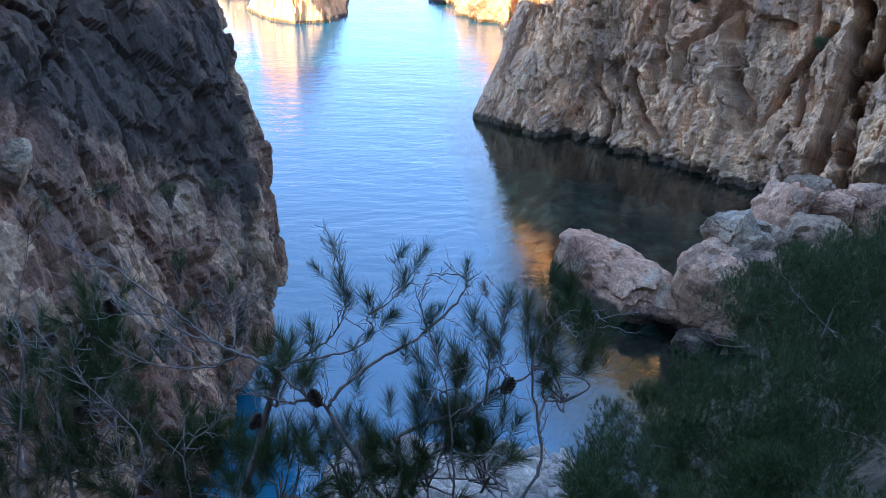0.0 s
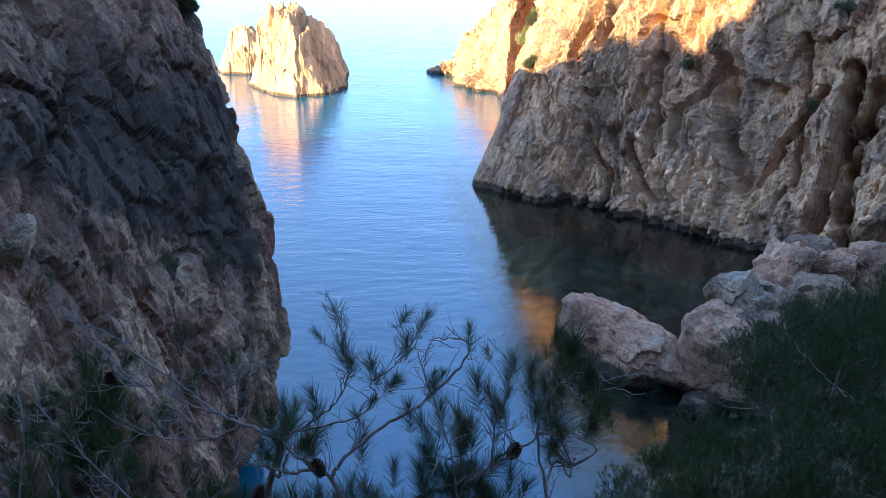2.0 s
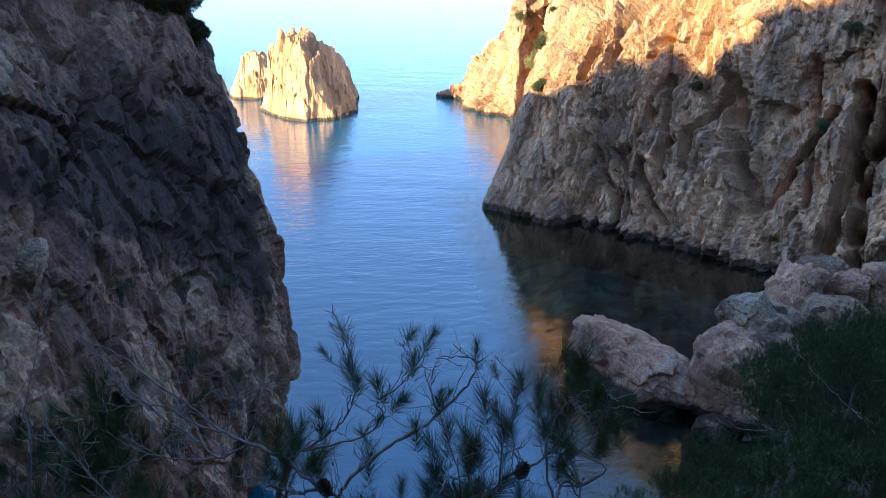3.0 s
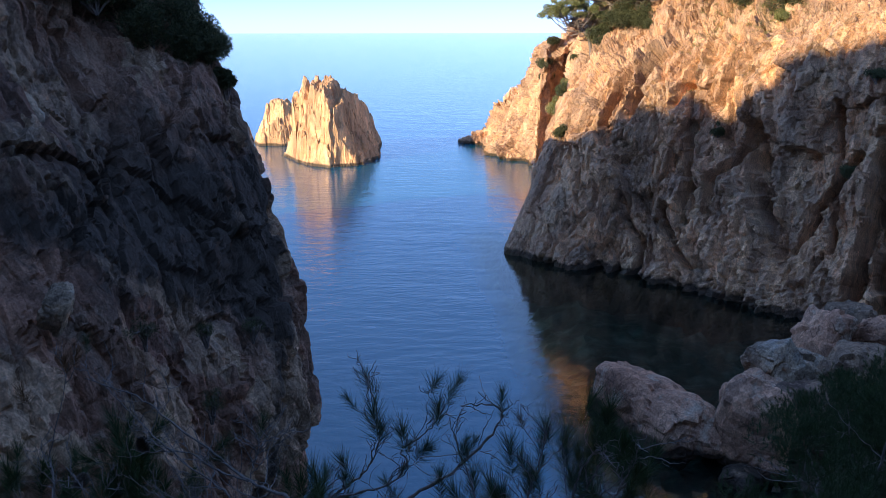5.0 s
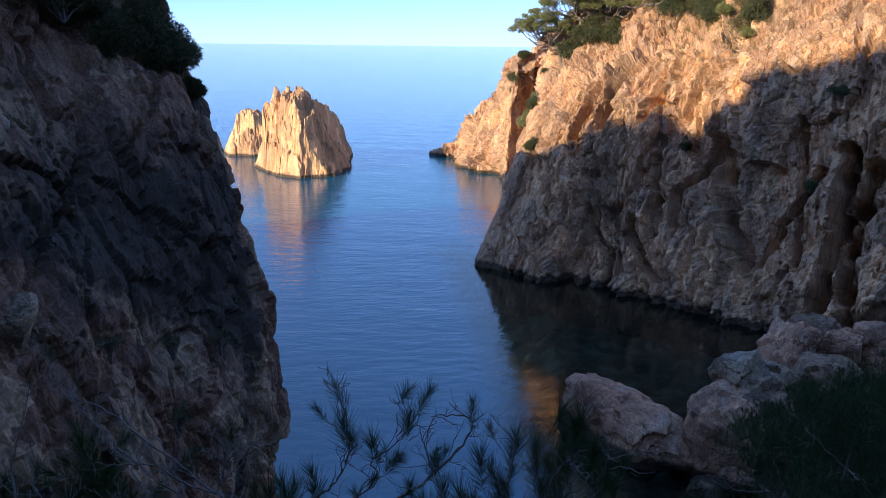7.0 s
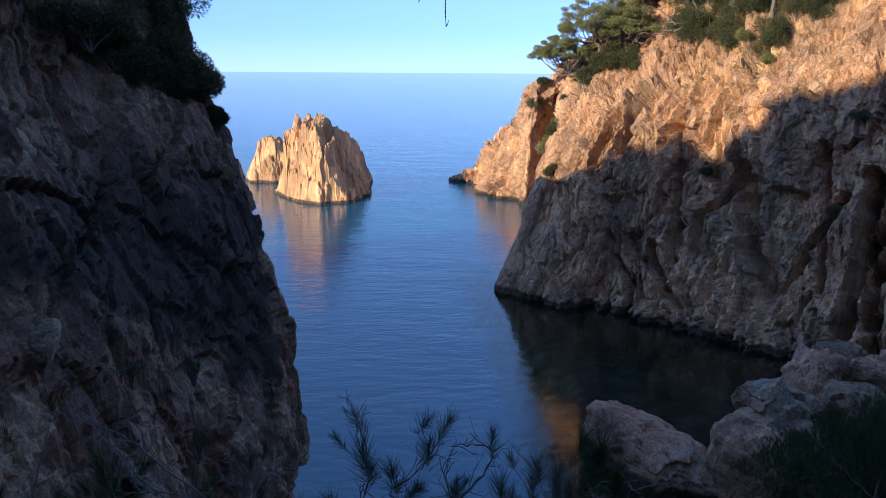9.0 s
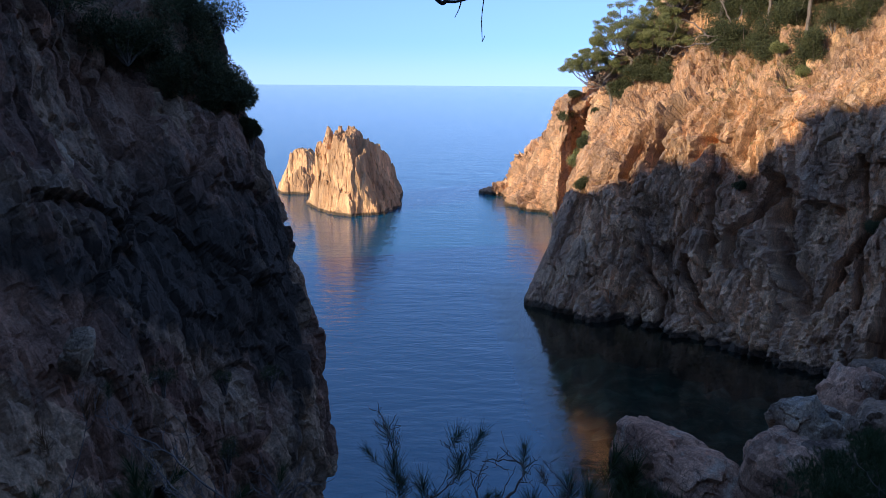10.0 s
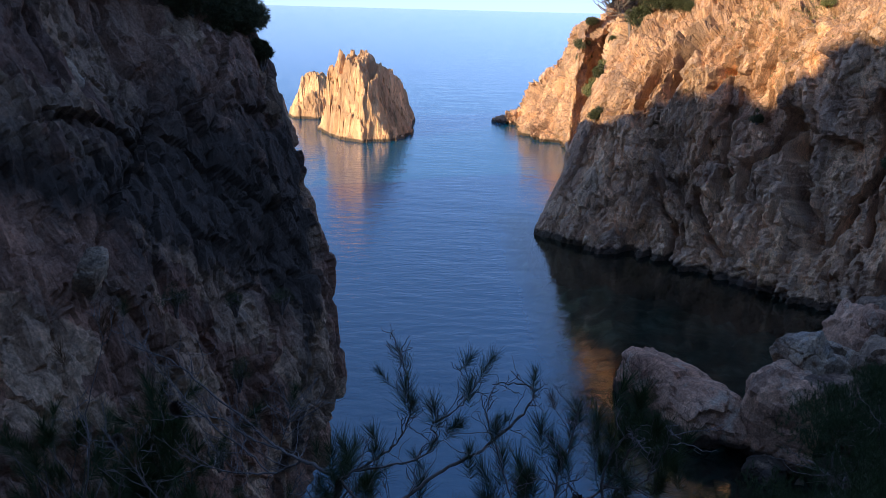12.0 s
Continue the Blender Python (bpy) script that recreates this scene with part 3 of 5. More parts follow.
def slope_sheet():
    xs, ys = np.linspace(-95, 70, 340), np.linspace(-60, 52, 230)
    v = np.array([(x, y, 0.0) for x in xs for y in ys])
    v[:, 2] = slope_height(v[:, 0], v[:, 1])
    rough = np.clip(np.hypot(v[:, 0], v[:, 1]) / 6 - 0.3, 0.1, 1)
    v[:, 2] += rough * (0.5 * fbm(v * 0.3, 3, 31) + 0.25 * blocks(v * 0.7, 33))
    return new("hillside", mesh_of("hillside", v, grid_faces(len(xs), len(ys)), SOIL))


tagged(slope_sheet(), "steep dry hillside of soil and rock above the cove, with an unseen ridge added to shade it", "hillside", kind="structure")


# ---- islet and its side rock ----
def wedge_rock(name, plan, steep, crest, ridge_y, mat, step=0.13, seed=0, cleft=None, spires=()):
    """A steep rock in the sea: faces rising from each edge of its plan, cut off by a jagged crest (x, height)."""
    plan = np.array(plan, float)
    lo, hi = plan.min(0) - 2.5, plan.max(0) + 2.5
    xs, ys = np.arange(lo[0], hi[0], step), np.arange(lo[1], hi[1], step)
    p = np.array([(x, y, 0.0) for x in xs for y in ys])
    q = p[:, :2] + 0.5 * np.stack([fbm(p * 0.35, 3, seed + 1), fbm(p * 0.35, 3, seed + 2)], 1)
    z = np.full(len(p), 99.0)
    for a, b, k in zip(plan, np.roll(plan, -1, 0), steep):
        u = unit(b - a)
        dist = (q - a) @ np.array((-u[1], u[0]))
        run, rise = p[:, :2] @ u, dist * k
        bend = 0.5 * fbm(p * (0.25, 0.25, 1), 2, seed + 9)
        rib = 0.32 * blocks(np.stack([run * 0.30 + 0.06 * rise + bend, rise * 0.2, bend], 1), seed + 3, 0.8)
        rib += 0.17 * blocks(np.stack([run * 0.75 - 0.05 * rise + bend, rise * 0.4, bend], 1), seed + 4, 0.9)
        z = np.minimum(z, np.maximum((dist + rib * np.clip(dist + 0.4, 0, 1)) * k, dist * 1.2 - 0.3))
    cx, ch = np.array(crest).T
    top = np.interp(q[:, 0] - 0.12 * (p[:, 1] - ridge_y) + 0.1 * blocks(p * 0.8, seed + 5), cx, ch)
    z = np.minimum(z, top - 0.3 * np.abs(p[:, 1] - ridge_y) + 0.35 * blocks(p * (0.9, 0.5, 1), seed + 6, 1.0))
    for x, y, h, w in spires:
        peak = h - 4.5 * np.maximum(np.abs(q[:, 0] - x) - w, 0) - 2.4 * np.maximum(np.abs(q[:, 1] - y) - 0.4, 0)
        z = np.where(z > h - 5, np.maximum(z, peak), z)
    if cleft:
        (x0, y0), (x1, y1), wide, deep = cleft
        mid = x0 + (x1 - x0) * (p[:, 1] - y0) / (y1 - y0)
        z -= deep * np.exp(-((q[:, 0] - mid) / wide) ** 2) * np.clip(z, 0, 1.5)
    p[:, 2] = z + np.clip(z, 0, 1) * (0.16 * blocks(p * 1.6, seed + 7, 1.2) + 0.07 * blocks(p * 3.8, seed + 8, 1.2))
    p[:, 2] = np.maximum(p[:, 2], -4)
    f = grid_faces(len(xs), len(ys))
    return new(name, mesh_of(name, p, f[p[f, 2].max(1) > -3], mat))


islet = new("islet")
tagged(islet, "jagged sunlit beige rock islet standing in the sea", "rock islet")
main_rock = wedge_rock("rock_mass", [(-30.4, 133.5), (-24.6, 123.2), (-21.0, 121.0), (-16.0, 123.8), (-13.8, 134), (-14.2, 150.0), (-20, 149), (-30, 142)],
                       [5.5, 3.4, 3.0, 3.8, 3.2, 1.6, 2.0, 2.4],
                       [(-30, 6.5), (-28.4, 8.7), (-27.0, 9.8), (-26.5, 10.4), (-26.3, 12.6), (-25.5, 12.5), (-25.2, 10.9), (-24.7, 11.0), (-24.3, 12.7), (-23.5, 12.4), (-22.9, 11.6),
                        (-22.3, 12.5), (-21.3, 12.2), (-20.2, 11.5), (-19.3, 10.4), (-18.8, 7.8), (-17.8, 5.2), (-16.2, 2.4), (-14.4, 0.5)], 130.5, ROCK_ISLET, 0.12, 50, ((-20.6, 120), (-20.2, 130), 0.3, 0.9),
                       [(-26.0, 130.3, 12.9, 0.3), (-24.1, 130.8, 13.0, 0.25), (-22.2, 130.6, 12.9, 0.5), (-20.6, 131.0, 12.0, 0.6), (-27.4, 131.5, 10.2, 0.5)])
side_rock = wedge_rock("side_rock", [(-39.5, 149), (-37.6, 144.8), (-33.5, 145.0), (-29.5, 146.5), (-28, 152), (-34, 156)], [2.6, 3.2, 3.2, 2.6, 2, 2],
                       [(-39.2, 3.5), (-38.2, 6.0), (-36.8, 7.4), (-35.4, 7.9), (-33.6, 8.1), (-32.6, 7.4), (-31.0, 7.2), (-29, 5)], 148.0, ROCK_ISLET, 0.16, 57)
main_rock.parent = side_rock.parent = islet
stack = wedge_rock("sea_rock", [(-43.6, 150), (-42.5, 148.6), (-40.4, 148.8), (-39.6, 151), (-41.5, 153)], [3.4, 3.4, 3.0, 2.5, 2.5],
                   [(-43.6, 3.2), (-42.3, 4.8), (-41.4, 5.9), (-40.6, 5.2), (-39.6, 3.2)], 150.4, ROCK_BOULDER, 0.16, 70)
tagged(stack, "small reddish rock in the sea beside the islet", "rock")


# ---- boulders on the near shore ----
def boulder(name, at, size, turn, label, seed, mat=ROCK_BOULDER, detail=5, rough=1.0):
    bm = bmesh.new()
    bmesh.ops.create_icosphere(bm, subdivisions=detail, radius=1)
    way = np.array([v.co for v in bm.verts])
    f = np.array([[v.index for v in q.verts] for q in bm.faces])
    bm.free()
    rng = np.random.RandomState(seed)
    cuts = rng.normal(size=(15, 3))
    cuts = np.concatenate([cuts / np.linalg.norm(cuts, axis=1)[:, None], np.eye(3), -np.eye(3)])
    reach = rng.uniform(0.78, 1.0, len(cuts))
    facing = way @ cuts.T
    r = np.where(facing > 0.05, reach / np.maximum(facing, 0.05), 9).min(1)
    soft = -np.log(np.exp(-9.0 * np.minimum(np.where(facing > 0.05, reach / np.maximum(facing, 0.05), 9), 4)).sum(1)) / 9.0
    p = way * (0.65 * np.minimum(r, 1.25) + 0.35 * soft)[:, None]
    s = float(np.mean(size))
    q = p * np.array(size) / s + seed * 3.1
    tilted = spin(q, 25, 35, 0) * (1, 1, 2.6)
    d = rough * (0.06 * blocks(q * 1.1, seed + 1, 1.2) + 0.022 * blocks(tilted * 1.5, seed + 2, 0.7) + 0.010 * blocks(q * 5, seed + 3, 1.0) + 0.012 * fbm(q * 9, 4, seed + 4, 0.6))
    p = (p + way * d[:, None]) * np.array(size) * 1.08
    ob = new(name, mesh_of(name, p, f, mat))
    ob.matrix_world = pose(*at, *turn)
    return tagged(ob, label, "boulder", "boulders on the shore")


boulder("boulder", (9.5, 38.8, 0.75), (1.6, 4.3, 2.0), (-4, 12, 22), "large pink granite boulder lying at the water's edge", 3)
boulder("boulder", (13.7, 36.6, 1.35), (2.0, 2.5, 3.3), (0, 10, -20), "tall cracked pink boulder above the cove", 11)
boulder("boulder", (15.3, 38.6, 3.9), (1.25, 1.4, 1.3), (0, -14, 25), "pale grey broken block on top of a boulder", 17, ROCK_GREY)
boulder("boulder", (16.6, 39.0, 2.6), (1.0, 1.6, 1.8), (0, 8, 15), "pale grey lichened block beside pink boulders", 19, ROCK_GREY)
boulder("boulder", (18.7, 41.0, 4.1), (0.95, 1.3, 1.9), (0, 16, 30), "upright pink boulder with a sharp top", 23)
boulder("boulder", (18.7, 39.8, 2.6), (0.9, 0.9, 1.4), (0, -20, 10), "white-streaked pale rock at a boulder's foot", 41, ROCK_GREY)
boulder("boulder", (20.4, 42.2, 3.6), (1.2, 1.5, 2.2), (0, 5, 10), "dark brown rock between pink boulders", 31, ROCK_BROWN)
boulder("boulder", (21.3, 41.0, 4.4), (1.0, 1.2, 1.3), (0, -12, 60), "rounded pink boulder beside a darker rock", 29)
boulder("boulder", (23.5, 42.0, 4.2), (1.15, 1.2, 1.4), (0, 10, 80), "cracked pink boulder on the shore ridge", 43)
boulder("boulder", (12.6, 34.0, 0.1), (1.1, 0.9, 0.6), (0, 0, 40), "low dark rock at the waterline", 37, ROCK_BROWN)
boulder("boulder", (13.9, 34.0, 0.7), (0.6, 0.6, 0.6), (0, 10, 10), "small broken rock at a boulder's foot", 47)
for x, y, h, s in ((17.2, 41.6, 2.0, 1.6), (21.8, 43.5, 2.2, 2.2), (25.5, 43.0, 3.0, 2.2), (16.0, 36.0, 2.2, 1.7), (19.5, 38.6, 3.0, 1.6)):
    boulder("boulder", (x, y, h), (s, s * 1.1, s), (0, 0, x * 20), "weathered shore rock packed among boulders", int(x * 3), ROCK_BROWN)

# ---- pale slabs set in the shaded cliff ----
for at, size, turn, seed in (((-11.25, 20.95, 12.6), (0.4, 0.55, 0.8), (0, 20, 10), 51), ((-13.95, 26.0, 17.2), (0.5, 0.9, 1.15), (0, -25, 20), 53), ((-13.75, 26.8, 16.2), (0.4, 0.6, 0.7), (0, -30, 0), 54)):
    tagged(boulder("rock_slab", at, size, turn, "pale lichen-grey slab set in the shaded cliff", seed, ROCK_GREY), category="rock", group="pale slabs in the cliff")


# ---- plants: builders ----
def part(name, mesh, parent, label=""):
    ob = new(name, mesh)
    ob.parent = parent
    return tagged(ob, label)


def holder(name, at, label, category, group=""):
    ob = new(name)
    ob.location = at
    bpy.context.view_layer.update()
    return tagged(ob, label, category, group)


def tube(points, r0, r1, sides=6, wobble=0.0, per=5, rng=RNG):
    """A tapered round limb along a smooth line; returns vertices and quads."""
    p = spline(points, max(3, (len(points) - 1) * per + 1))
    if wobble:
        p[1:-1] += rng.normal(scale=wobble, size=(len(p) - 2, 3))
    d = np.gradient(p, axis=0)
    d /= np.linalg.norm(d, axis=1)[:, None] + 1e-9
    a = np.cross(d, (0.31, 0.2, 0.93))
    a /= np.linalg.norm(a, axis=1)[:, None] + 1e-9
    b = np.cross(d, a)
    r = np.linspace(r0, r1, len(p)) * (1 + 0.12 * rng.normal(size=len(p)))
    ang = np.arange(sides) * 2 * np.pi / sides
    v = p[:, None] + r[:, None, None] * (np.cos(ang)[None, :, None] * a[:, None] + np.sin(ang)[None, :, None] * b[:, None])
    i, j = np.meshgrid(np.arange(len(p) - 1), np.arange(sides), indexing="ij")
    k = (j + 1) % sides
    f = np.stack([i * sides + j, i * sides + k, (i + 1) * sides + k, (i + 1) * sides + j], -1).reshape(-1, 4)
    return v.reshape(-1, 3), f


def join(pieces):
    vs, fs, n = [], [], 0
    for v, f in pieces:
        vs.append(v)
        fs.append(f + n)
        n += len(v)
    return np.concatenate(vs), np.concatenate(fs)


def blades(base, way, length, width, rng):
    """Thin single blades (needles, leaves): one triangle each."""
    side = unit(np.cross(way, rng.normal(size=way.shape))) * width[:, None] * 0.5
    n = len(base)
    v = np.stack([base - side, base + side, base + way * length[:, None]], 1).reshape(-1, 3)
    return v, np.arange(3 * n).reshape(-1, 3)


def shoot_mesh(seed, length=0.10, needles=150, reach=0.095, spread=0.95, mat=NEEDLE, thick=0.0016):
    """A pine shoot: needles all round a short axis, the tip ones pointing forward."""
    rng = np.random.RandomState(seed)
    t = rng.rand(needles) ** 0.8
    ang = rng.rand(needles) * 2 * np.pi
    out = spread * (1.15 - 0.75 * t) * (0.7 + 0.5 * rng.rand(needles))
    way = unit(np.stack([np.cos(ang) * np.sin(out), np.sin(ang) * np.sin(out), np.cos(out)], 1))
    base = np.stack([0.003 * np.cos(ang), 0.003 * np.sin(ang), t * length], 1)
    v, f = blades(base, way, reach * (0.7 + 0.5 * rng.rand(needles)), np.full(needles, thick), rng)
    return mesh_of("needle_tuft", v, f, mat)


SHOOTS = [shoot_mesh(100 + i, 0.10 + 0.02 * i, 180 + 20 * i) for i in range(4)]
SHOOTS_DRY = [shoot_mesh(120, 0.07, 130, 0.07, 0.9, NEEDLE_BROWN)]


def cone_mesh():
    """A ripe pine cone: a core with overlapping scales in a spiral."""
    pieces = []
    for i in range(84):
        t = i / 83
        ang, h = i * 2.399, 0.066 * t
        r = 0.021 * math.sin(math.pi * min(0.98, 0.16 + 0.80 * t)) ** 0.7
        c, s = math.cos(ang), math.sin(ang)
        o, u, w = np.array((c, s, 0)), np.array((0, 0, 1.0)), np.array((-s, c, 0))
        base = np.array((0, 0, h))
        tip = base + o * (r + 0.006) + u * 0.004
        v = np.array([base - w * 0.004, base + w * 0.004, tip + w * 0.0055, tip - w * 0.0055, tip - u * 0.005 + o * 0.001, base - u * 0.004])
        pieces.append((v, np.array([(0, 1, 2, 3), (3, 2, 4, 4), (0, 3, 4, 5), (1, 5, 4, 2)])))
    v, f = join(pieces)
    return mesh_of("pine_cone", v, f, CONE)


CONE_MESH = cone_mesh()


def aim(at, way, roll=0.0, scale=1.0):
    q = Vector(way).to_track_quat("Z", "Y").to_matrix().to_4x4()
    return Matrix.Translation(at) @ q @ Matrix.Rotation(roll, 4, "Z") @ Matrix.Diagonal((scale, scale, scale, 1))


def place(name, mesh, parent, m, label=""):
    ob = part(name, mesh, parent, label)
    ob.matrix_local = Matrix.Translation(-parent.location) @ m
    return ob


def twig_spray(points, rng, count, reach, up=0.5):
    """Side twigs along a limb, each forked; returns one list of pieces a twig, and the tips with their directions."""
    line = spline(points, 40)
    twigs, tips = [], []
    for i in range(count):
        k = int(rng.uniform(6, 39))
        p = line[k]
        d = unit(unit(line[min(k + 1, 39)] - line[max(k - 1, 0)]) * 0.6 + rng.normal(size=3) * 0.65 + (0, 0, up))
        ln = reach * rng.uniform(0.4, 1.0)
        bend = rng.normal(size=3) * 0.25
        q = [p, p + d * ln * 0.35, p + unit(d + bend) * ln * 0.7 + (0, 0, 0.04 * ln), p + unit(d + bend * 1.6 + (0, 0, 0.25)) * ln]
        pieces = [tube(q, 0.0022, 0.0009, 4, 0.002, 4, rng)]
        tips.append((q[3], unit(q[3] - q[2])))
        for _ in range(rng.randint(1, 5)):
            s = spline(q, 12)[rng.randint(3, 10)]
            e = unit(d + rng.normal(size=3) * 0.8 + (0, 0, 0.3))
            m = s + e * ln * rng.uniform(0.25, 0.5)
            pieces.append(tube([s, (s + m) / 2 + rng.normal(size=3) * 0.012, m], 0.0014, 0.0007, 4, 0.0, 4, rng))
            tips.append((m, e))
        twigs.append(pieces)
    return twigs, tips


def near_pine(label, root, limbs, shoots, clumps, seed, twigs=9, reach=0.22, tuft_share=0.3):
    """A pine beside the path: trunk, hand-laid limbs, twigs, needle shoots and leafy clumps."""
    rng = np.random.RandomState(seed)
    tree = holder("pine_tree", root, label, "pine tree", "pines beside the viewpoint")
    r = np.array(root)

    def mesh(name, pieces, mat):
        v, f = join(pieces)
        return mesh_of(name, v - r, f, mat)
    first = np.array(limbs[0][0][0])
    trunk = [tuple(r), tuple(r * 0.6 + first * 0.4 + (0.05, 0, 0.05)), tuple(first)]
    part("trunk", mesh("trunk", [tube(trunk, 0.035, limbs[0][1] * 1.2, 8, 0.004, 8, rng)], BARK), tree, "grey bark")
    tips = []
    for pts, r0, r1 in limbs:
        limb = part("branch", mesh("branch", [tube(pts, r0 * 0.8, r1 * 0.7, 7, 0.003, 6, rng)], BARK), tree)
        sprays, t = twig_spray(np.array(pts), rng, twigs, reach)
        for pieces in sprays:
            part("twig", mesh("twig", pieces, TWIG), limb)
        tips += t
    for p in shoots:
        d = (rng.normal() * 0.18, rng.normal() * 0.18, 1)
        place("needle_tuft", SHOOTS[rng.randint(4)], tree, aim((p[0], p[1], p[2] - 0.07), d, rng.rand() * 6, rng.uniform(0.85, 1.15)))
    for p, d in tips:
        if rng.rand() < tuft_share:
            dry = rng.rand() < 0.10
            place("needle_tuft", SHOOTS_DRY[0] if dry else SHOOTS[rng.randint(4)], tree, aim(p - d * 0.03, unit(d + (0, 0, 0.6)), rng.rand() * 6, rng.uniform(0.45, 0.8)),
                  "dry brown needles" if dry else "")
    stems = []
    for c, size, count in clumps:
        c, size, count = np.array(c), np.array(size), int(count * 1.7)
        hub = c - (0, 0, size[2] * 1.1)
        for _ in range(count):
            u = unit(rng.normal(size=3)) * rng.rand() ** 0.4
            p = c + u * size
            d = unit(u * 0.7 + (0, 0, 0.9) + rng.normal(size=3) * 0.2)
            place("needle_tuft", SHOOTS[rng.randint(4)], tree, aim(p, d, rng.rand() * 6, rng.uniform(0.8, 1.25)))
            if rng.rand() < 0.6:
                stems.append(tube([hub, (hub + p) / 2 + rng.normal(size=3) * 0.05, p, p + d * 0.07], 0.005, 0.0015, 4, 0.002, 4, rng))
        near = min((np.array(q) for l in limbs for q in l[0]), key=lambda q: np.linalg.norm(q - hub))
        stems.append(tube([near, (near + hub) / 2 + rng.normal(size=3) * 0.03, hub], 0.007, 0.005, 5, 0.003, 5, rng))
    for piece in stems:
        part("stem", mesh("stem", [piece], BARK), tree)
    return tree


def leafy_crown(name, centres, radii, count, leaf, mat, rng, up=0.3, flat=1.0):
    """A crown of many small leaves or needle sprays in clumps; triangles in one mesh."""
    centres, radii = np.array(centres, float), np.array(radii, float)
    share = radii ** 2 / (radii ** 2).sum()
    which = rng.choice(len(centres), count, p=share)
    u = unit(rng.normal(size=(count, 3))) * (rng.rand(count) ** 0.38)[:, None]
    base = centres[which] + u * radii[which][:, None] * (1, 1, flat)
    way = unit(u + rng.normal(size=(count, 3)) * 0.7 + (0, 0, up))
    ln = leaf * rng.uniform(0.6, 1.4, count)
    v, f = blades(base, way, ln, ln * 0.3, rng)
    return mesh_of(name, v, f, mat)


def far_pine(root, top, spread, tilt, seed, label, leaf=0.32, count=9000, lower=0.42, group="pines on the cliff top", mat=CROWN, clumps=110):
    """A coastal pine: bare forked trunk and a flat, broken crown of clumps."""
    rng = np.random.RandomState(seed)
    tree = holder("pine_tree", root, label, "pine tree", group)
    h = top - root[2]
    tip = np.array((tilt[0], tilt[1], h * lower))
    limb = [tube([(0, 0, -0.6), (tilt[0] * 0.25, tilt[1] * 0.25, h * lower * 0.5), tip], 0.20, 0.12, 7, 0.03, 6, rng)]
    cs, rs = [], []
    for i in range(clumps):
        a, r = rng.rand() * 6.283, spread * math.sqrt(rng.rand())
        c = tip + (r * math.cos(a), r * math.sin(a), h * (1 - lower) * (0.95 - 0.7 * (r / spread) ** 2) * rng.uniform(0.0, 1.0))
        cs.append(c)
        rs.append(rng.uniform(0.5, 1.0) * spread * 0.17)
        if i % 3 == 0:
            m = tip * rng.uniform(0.6, 1.0)
            limb.append(tube([m, (m + c) / 2 + rng.normal(size=3) * 0.2 - (0, 0, 0.1 * h), c], 0.075, 0.02, 5, 0.04, 5, rng))
    v, f = join(limb)
    part("trunk", mesh_of("trunk", v, f, BARK), tree, "forked grey-brown trunk and limbs")
    part("crown", leafy_crown("crown", cs, rs, count, leaf, mat, rng, 0.5, 0.55), tree)
    return tree


def shrub(at, size, seed, label, mat=SHRUB, leaf=0.16, count=2600, group="shrubs on the cliffs", name="shrub"):
    rng = np.random.RandomState(seed)
    bush = holder(name, at, label, "shrub", group)
    n = 12
    cs = rng.normal(size=(n, 3)) * np.array(size) * 0.45
    cs[:, 2] = np.abs(cs[:, 2]) + size[2] * 0.2
    stems = [tube([(0, 0, -0.5), c * 0.5 + rng.normal(size=3) * 0.08, c], 0.05, 0.012, 5, 0.02, 4, rng) for c in cs]
    v, f = join(stems)
    part("wood", mesh_of("wood", v, f, BARK), bush)
    part("leaves", leafy_crown("leaves", cs, np.full(n, float(np.mean(size)) * 0.5) * rng.uniform(0.6, 1.2, n), count, leaf, mat, rng), bush)
    return bush


def ground_at(x, y):
    return float(slope_height(np.array([x]), np.array([y]))[0])


